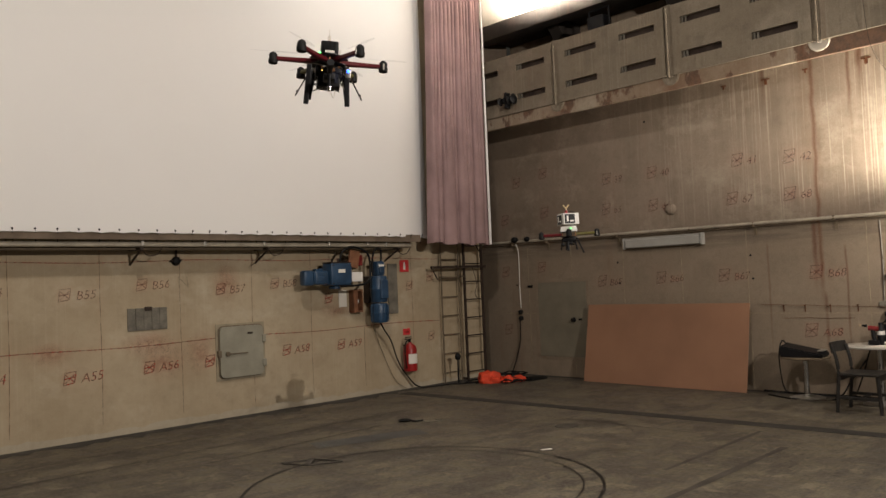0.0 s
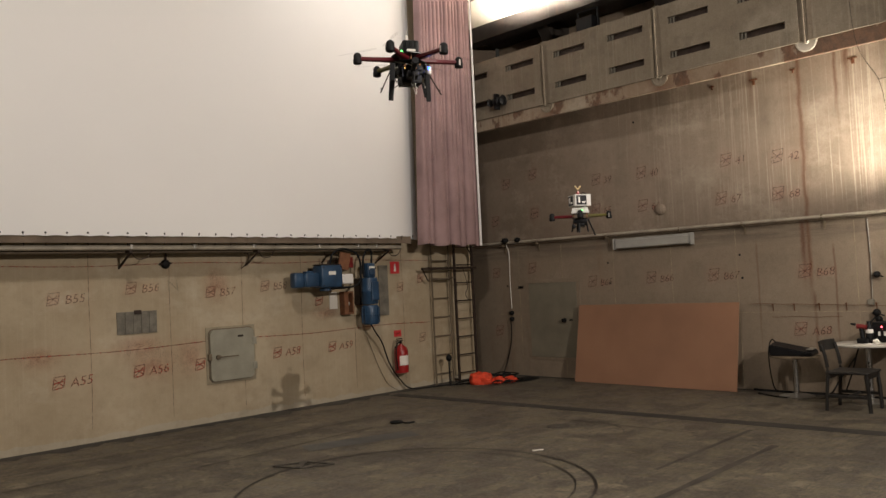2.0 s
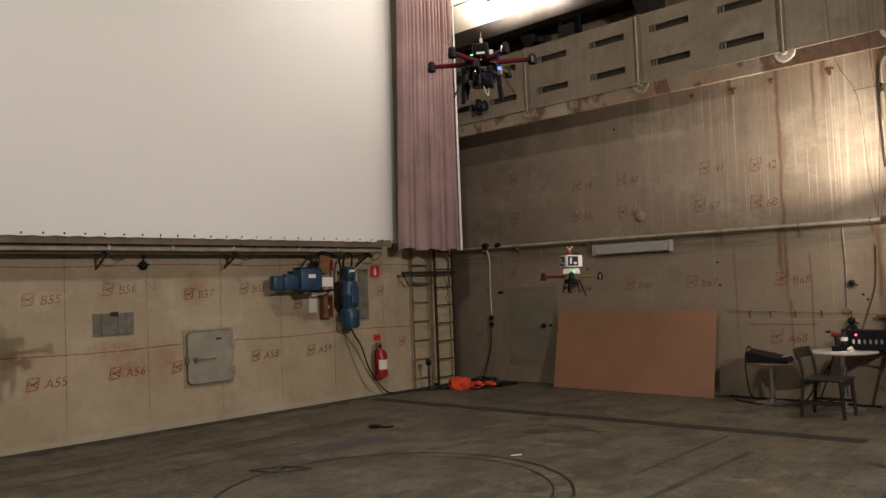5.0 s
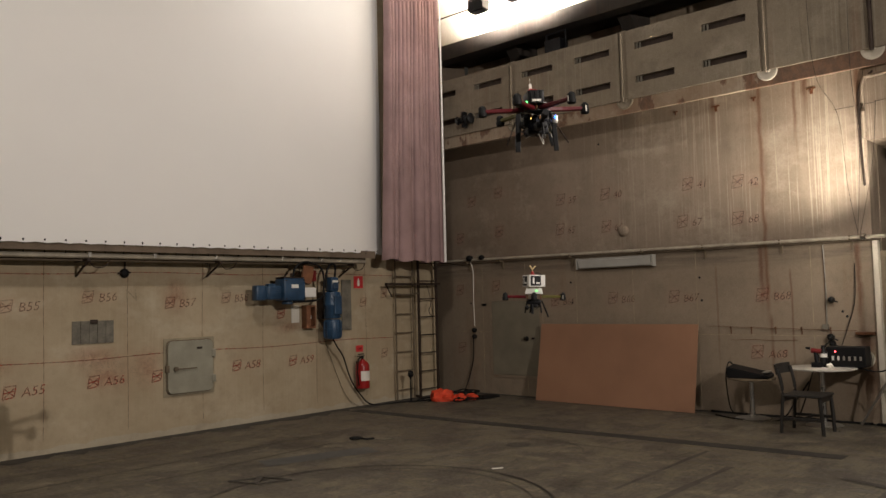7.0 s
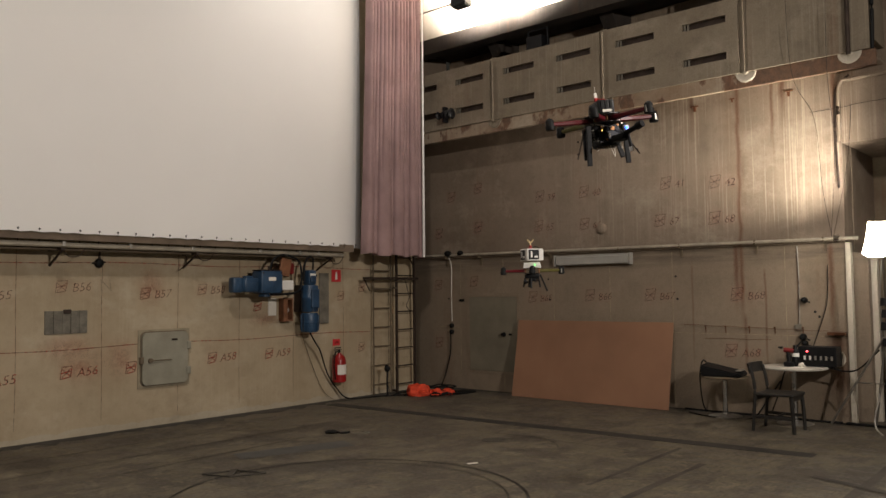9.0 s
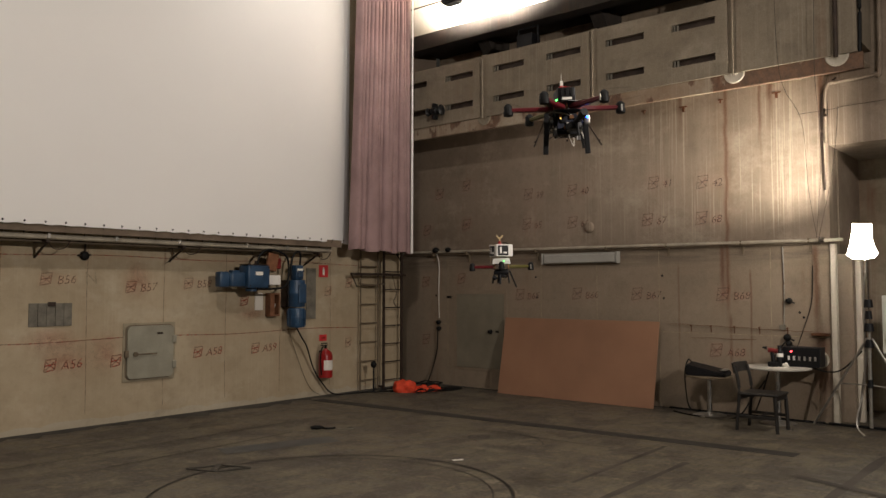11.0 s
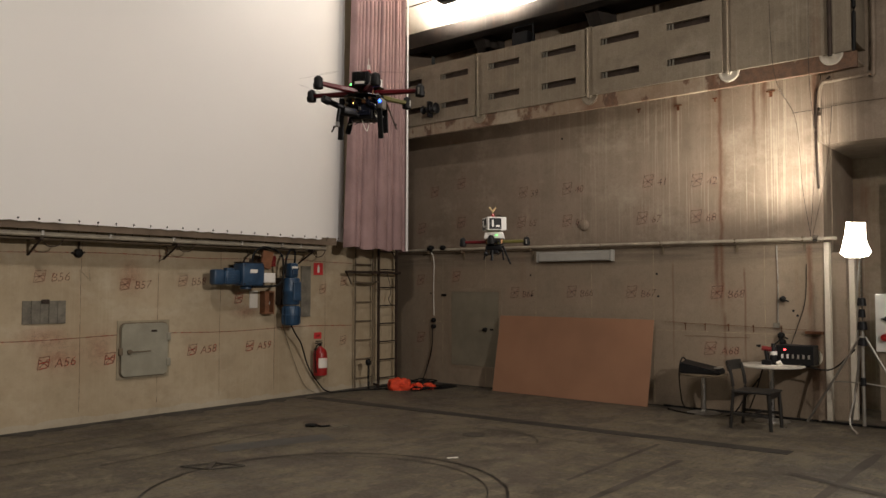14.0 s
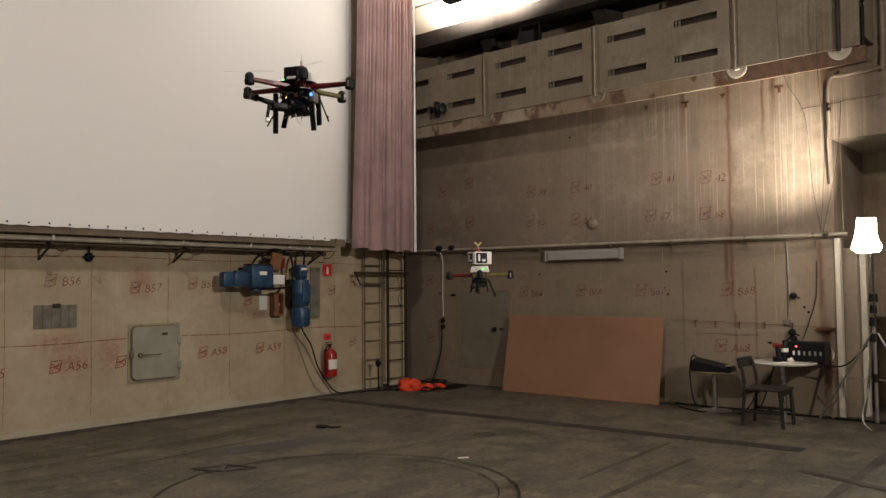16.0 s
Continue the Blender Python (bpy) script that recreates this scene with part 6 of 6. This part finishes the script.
for x, s in ((-0.12, -1), (0.13, 1)):
    bm = bmnew()
    rod(bm, (x * 0.75, 0.03, -0.03), (x + s * 0.045, -0.02, -0.19), 0.004, n=6)
    ball(bm, (x + s * 0.036, -0.012, -0.165), 0.007)
    part("whip_aerial", bm, M_IRON, hexa, smooth=True)
# camera boom under the machine, which swings on its pivot
bm = bmnew()
rod(bm, (0, 0.02, -0.005), (0, -0.2, 0.045), 0.015, 0.013)
rod(bm, (0, -0.2, 0.045), (0, -0.235, 0.053), 0.02, 0.018)
box(bm, -0.03, 0.03, -0.13, -0.05, -0.005, 0.03, 0.008)
boom = part("camera_boom", bm, M_BLACK, hexa, "black camera boom", True)
boom.location = (0, -0.03, -0.125)
bm = bmnew()
rod(bm, (0, -0.14, 0.02), (0, -0.15, -0.045), 0.008)
part("strut", bm, M_BLACK, boom, smooth=True)
block("clip", M_CHROME, boom, -0.008, 0.008, -0.16, -0.14, -0.07, -0.045, bevel=0.002)
for nm, mt, c, r in (("green_lamp", M_GRN, (-0.05, -0.06, 0.032), 0.006), ("blue_lamp", M_BLUELED, (0.1, -0.064, -0.055), 0.0075), ("amber_lamp", M_AMBER, (-0.035, -0.066, -0.06), 0.0032)):
    bm = bmnew()
    ball(bm, c, r)
    part(nm, bm, mt, hexa, "lit status lamp", True)
bm = bmnew()
box(bm, 0.085, 0.115, -0.06, 0.0, -0.09, -0.04, 0.006)
rod(bm, (0.1, -0.03, -0.04), (0.075, -0.03, -0.01), 0.006)
part("side_module", bm, M_STEEL, hexa, "grey side module", True)
wires(hexa, 28, 3, 0.09, 0.12)
bm = bmnew()
tube(bm, ((0.0, -0.05, -0.12), (0.015, -0.05, -0.17), (0.03, -0.04, -0.195), (0.035, -0.03, -0.15)), 0.002)
part("loose_wire", bm, M_PAPER, hexa, "pale loose wire")

quad = thing("quadcopter", "hovering quadcopter carrying a white marker cube", "drone", pose(-5.3, -5.6, 2.0))
core(quad, 0.07)
for ang, mt in ((0, M_ARMYEL), (90, M_ARMYEL), (180, M_ARMRED), (270, M_BLACK)):
    blades, p = rotor_arm(quad, ang, 0.225, mt, blades)
    SPIN.append((p, ang + 20))
bm = bmnew()
for v in box(bm, -0.062, 0.062, -0.05, 0.05, 0.02, 0.066, 0.006):
    v.co.x *= 1.0 + (0.06 - v.co.z) * 4.0
part("deck_box", bm, M_WHITE, quad, "white electronics box", True)
for x in (-0.05, 0.05):
    for y in (-0.045, 0.045):
        bm = bmnew()
        rod(bm, (x, y, 0.06), (x, y, 0.078), 0.004, n=6)
        part("spacer", bm, M_STEEL, quad)
CUBE = pose(0, 0, 0.124, 0, 0, 24)
bm = bmnew()
vs = box(bm, -0.068, 0.068, -0.068, 0.068, -0.046, 0.046, 0.003)
bmesh.ops.transform(bm, matrix=CUBE, verts=vs)
cube = part("marker_cube", bm, M_WHITE, quad, "white cube with black square markers")
for k in range(4):
    bm = bmnew()
    e = 0.0015
    vs = box(bm, -0.058, 0.030, -0.068 - e, -0.0675, -0.038, 0.038)
    bmesh.ops.transform(bm, matrix=CUBE @ pose(0, 0, 0, 0, 0, 90 * k), verts=bm.verts)
    sq = part("marker", bm, M_BLACK, cube, "black square marker")
    bm = bmnew()
    box(bm, -0.040, -0.026, -0.068 - 2 * e, -0.068 - e, -0.022, 0.026)
    box(bm, -0.010, 0.018, -0.068 - 2 * e, -0.068 - e, -0.024, -0.010)
    bmesh.ops.transform(bm, matrix=CUBE @ pose(0, 0, 0, 0, 0, 90 * k), verts=bm.verts)
    part("marker_pattern", bm, M_WHITE, sq)
bm = bmnew()
lathe(bm, ((0.02, 0), (0.026, 0.004), (0.012, 0.012), (0.01, 0.03)), 14, (-0.01, 0, 0.17))
mast = part("aerial_mast", bm, M_RED, quad, "red aerial base", True)
bm = bmnew()
rod(bm, (-0.01, 0, 0.2), (-0.01, 0, 0.222), 0.004)
rod(bm, (-0.01, 0, 0.215), (-0.034, 0, 0.244), 0.006)
rod(bm, (-0.01, 0, 0.215), (0.014, 0, 0.244), 0.006)
part("clover_aerial", bm, M_CLOVER, mast, "pale clover aerial", True)
bm = bmnew()
tube(bm, ((0.01, 0, 0.185), (0.035, 0, 0.188), (0.052, 0, 0.178), (0.06, 0, 0.168)), 0.003)
part("lead", bm, M_RUBBER, mast, smooth=True)
bm = bmnew()
box(bm, -0.055, 0.055, -0.05, 0.05, -0.06, -0.024, 0.008)
box(bm, -0.03, 0.03, -0.06, 0.03, -0.085, -0.06, 0.006)
part("battery", bm, M_BLACK, quad, smooth=True)
for x, y, ln, c in ((-0.05, -0.05, (8, 12), 0.10), (0.06, -0.03, (6, -22), 0.14), (-0.02, 0.06, (-10, 6), 0.10), (0.045, 0.06, (-10, -8), 0.10)):
    landing_leg(quad, x, y, ln, c, 0.0065)
bm = bmnew()
rod(bm, (-0.012, -0.06, -0.06), (-0.012, -0.07, -0.135), 0.011, 0.009)
ball(bm, (-0.055, -0.055, -0.085), 0.018)
part("camera_mount", bm, M_BLACK, quad, smooth=True)
for nm, mt, c, r in (("green_lamp", M_GRN, (0.02, -0.055, 0.045), 0.0042), ("white_lamp", M_AMBER, (0.005, -0.068, -0.01), 0.005)):
    bm = bmnew()
    ball(bm, c, r)
    part(nm, bm, mt, quad, "lit status lamp", True)
wires(quad, 8, 9, 0.06, 0.07)

DRONE_ROWS = [
    (0, pose(-8.113, -6.194, 2.822, 0, 4.2, -33.4)),
    (0.5, pose(-8.021, -6.260, 2.846, 0, 1.8, -33.9)),
    (1, pose(-7.937, -6.312, 2.878, 0, 4.9, -34.3)),
    (1.5, pose(-7.775, -6.343, 2.894, 0, 0.4, -33.2)),
    (2, pose(-7.604, -6.342, 2.891, 0, 1.3, -31.9)),
    (2.5, pose(-7.462, -6.375, 2.880, 0, -1.0, -33.6)),
    (3, pose(-7.355, -6.402, 2.885, 0, -2.5, -38.8)),
    (3.5, pose(-7.352, -6.404, 2.881, 0, 1.4, -52.8)),
    (4, pose(-7.310, -6.450, 2.915, 0, -0.0, -57.6)),
    (6.5, pose(-7.078, -6.952, 2.765, 0, -1.4, -41.6)),
    (7, pose(-7.075, -7.013, 2.661, 0, -2.1, -41.2)),
    (7.5, pose(-7.098, -7.079, 2.598, 0, 0.5, -41.8)),
    (8, pose(-7.074, -7.201, 2.557, 0, -1.2, -39.3)),
    (8.5, pose(-7.009, -7.351, 2.542, 0, -3.5, -40.5)),
    (9, pose(-6.959, -7.484, 2.530, 0, -6.1, -38.5)),
    (9.5, pose(-6.915, -7.541, 2.553, 0, -5.1, -41.4)),
    (12, pose(-7.400, -7.262, 2.558, 0, -1.6, -48.4)),
    (12.5, pose(-7.497, -7.144, 2.566, 0, -2.9, -44.2)),
    (13, pose(-7.605, -7.015, 2.607, 0, -2.7, -49.7)),
    (13.5, pose(-7.745, -6.848, 2.618, 0, 1.7, -58.5)),
    (14, pose(-7.822, -6.729, 2.612, 0, 0.6, -64.5)),
    (14.5, pose(-7.885, -6.617, 2.573, 0, 1.0, -63.7)),
    (15, pose(-7.940, -6.487, 2.548, 0, 3.7, -63.8)),
    (15.5, pose(-7.947, -6.424, 2.593, 0, 0.1, -64.2)),
    (16, pose(-7.975, -6.344, 2.682, 0, -0.9, -64.1)),
]
QUAD_ROWS = [
    (0, pose(-5.294, -5.574, 2.002, 0, -1.2, -53.1)),
    (0.5, pose(-5.314, -5.658, 2.036, 0, -2.4, -53.6)),
    (1, pose(-5.339, -5.733, 2.087, 0, -0.5, -54.0)),
    (1.5, pose(-5.314, -5.763, 2.133, 0, 1.5, -54.4)),
    (2, pose(-5.289, -5.790, 2.138, 0, 0.4, -54.7)),
    (2.5, pose(-5.266, -5.810, 2.082, 0, 1.5, -55.0)),
    (3, pose(-5.236, -5.839, 1.978, 0, 1.4, -55.3)),
    (3.5, pose(-5.162, -5.821, 1.842, 0, 1.3, -55.5)),
    (4, pose(-5.156, -5.824, 1.710, 0, 1.3, -55.6)),
    (6.5, pose(-5.433, -5.846, 1.680, 0, 0.4, -54.4)),
    (7, pose(-5.474, -5.800, 1.645, 0, 1.5, -53.8)),
    (7.5, pose(-5.537, -5.829, 1.663, 0, 0.1, -53.7)),
    (8, pose(-5.513, -5.864, 1.711, 0, -0.3, -54.1)),
    (8.5, pose(-5.465, -5.935, 1.783, 0, -0.3, -54.8)),
    (9, pose(-5.439, -5.977, 1.815, 0, -0.5, -55.3)),
    (9.5, pose(-5.458, -5.963, 1.822, 0, -0.6, -55.1)),
    (12, pose(-5.671, -5.908, 1.833, 0, -1.3, -53.5)),
    (12.5, pose(-5.689, -5.983, 1.888, 0, -0.3, -54.0)),
    (13, pose(-5.762, -6.075, 1.945, 0, 0.9, -54.3)),
    (13.5, pose(-5.900, -6.162, 1.958, 0, -1.1, -54.2)),
    (14, pose(-6.047, -6.227, 1.972, 0, -0.7, -59.9)),
    (14.5, pose(-6.221, -6.246, 1.973, 0, 3.3, -62.9)),
    (15, pose(-6.260, -6.196, 1.934, 0, 2.6, -60.3)),
    (15.5, pose(-6.119, -6.052, 1.828, 0, -0.8, -56.0)),
    (16, pose(-5.938, -5.932, 1.740, 0, -0.5, -52.2)),
]

BOOM_TURN = ((0, 0), (4, -5), (7, 0), (8, 3), (8.5, 17), (9, 26), (9.5, 30), (12, 0), (13, 0), (13.5, -13), (14, -32), (14.5, -39), (15, -45), (16, -44))


def motions():
    walk(hexa, DRONE_ROWS)
    walk(quad, QUAD_ROWS)
    walk(boom, [(t, pose(0, -0.03, -0.125, 0, 0, a)) for t, a in BOOM_TURN])
    for p, a in SPIN:
        x, y, z = p.location
        way = 1 if int(a) % 120 < 60 else -1
        walk(p, [(0.1 * i, pose(x, y, z, 0, 0, a + way * 83 * i)) for i in range(161)])


motions()
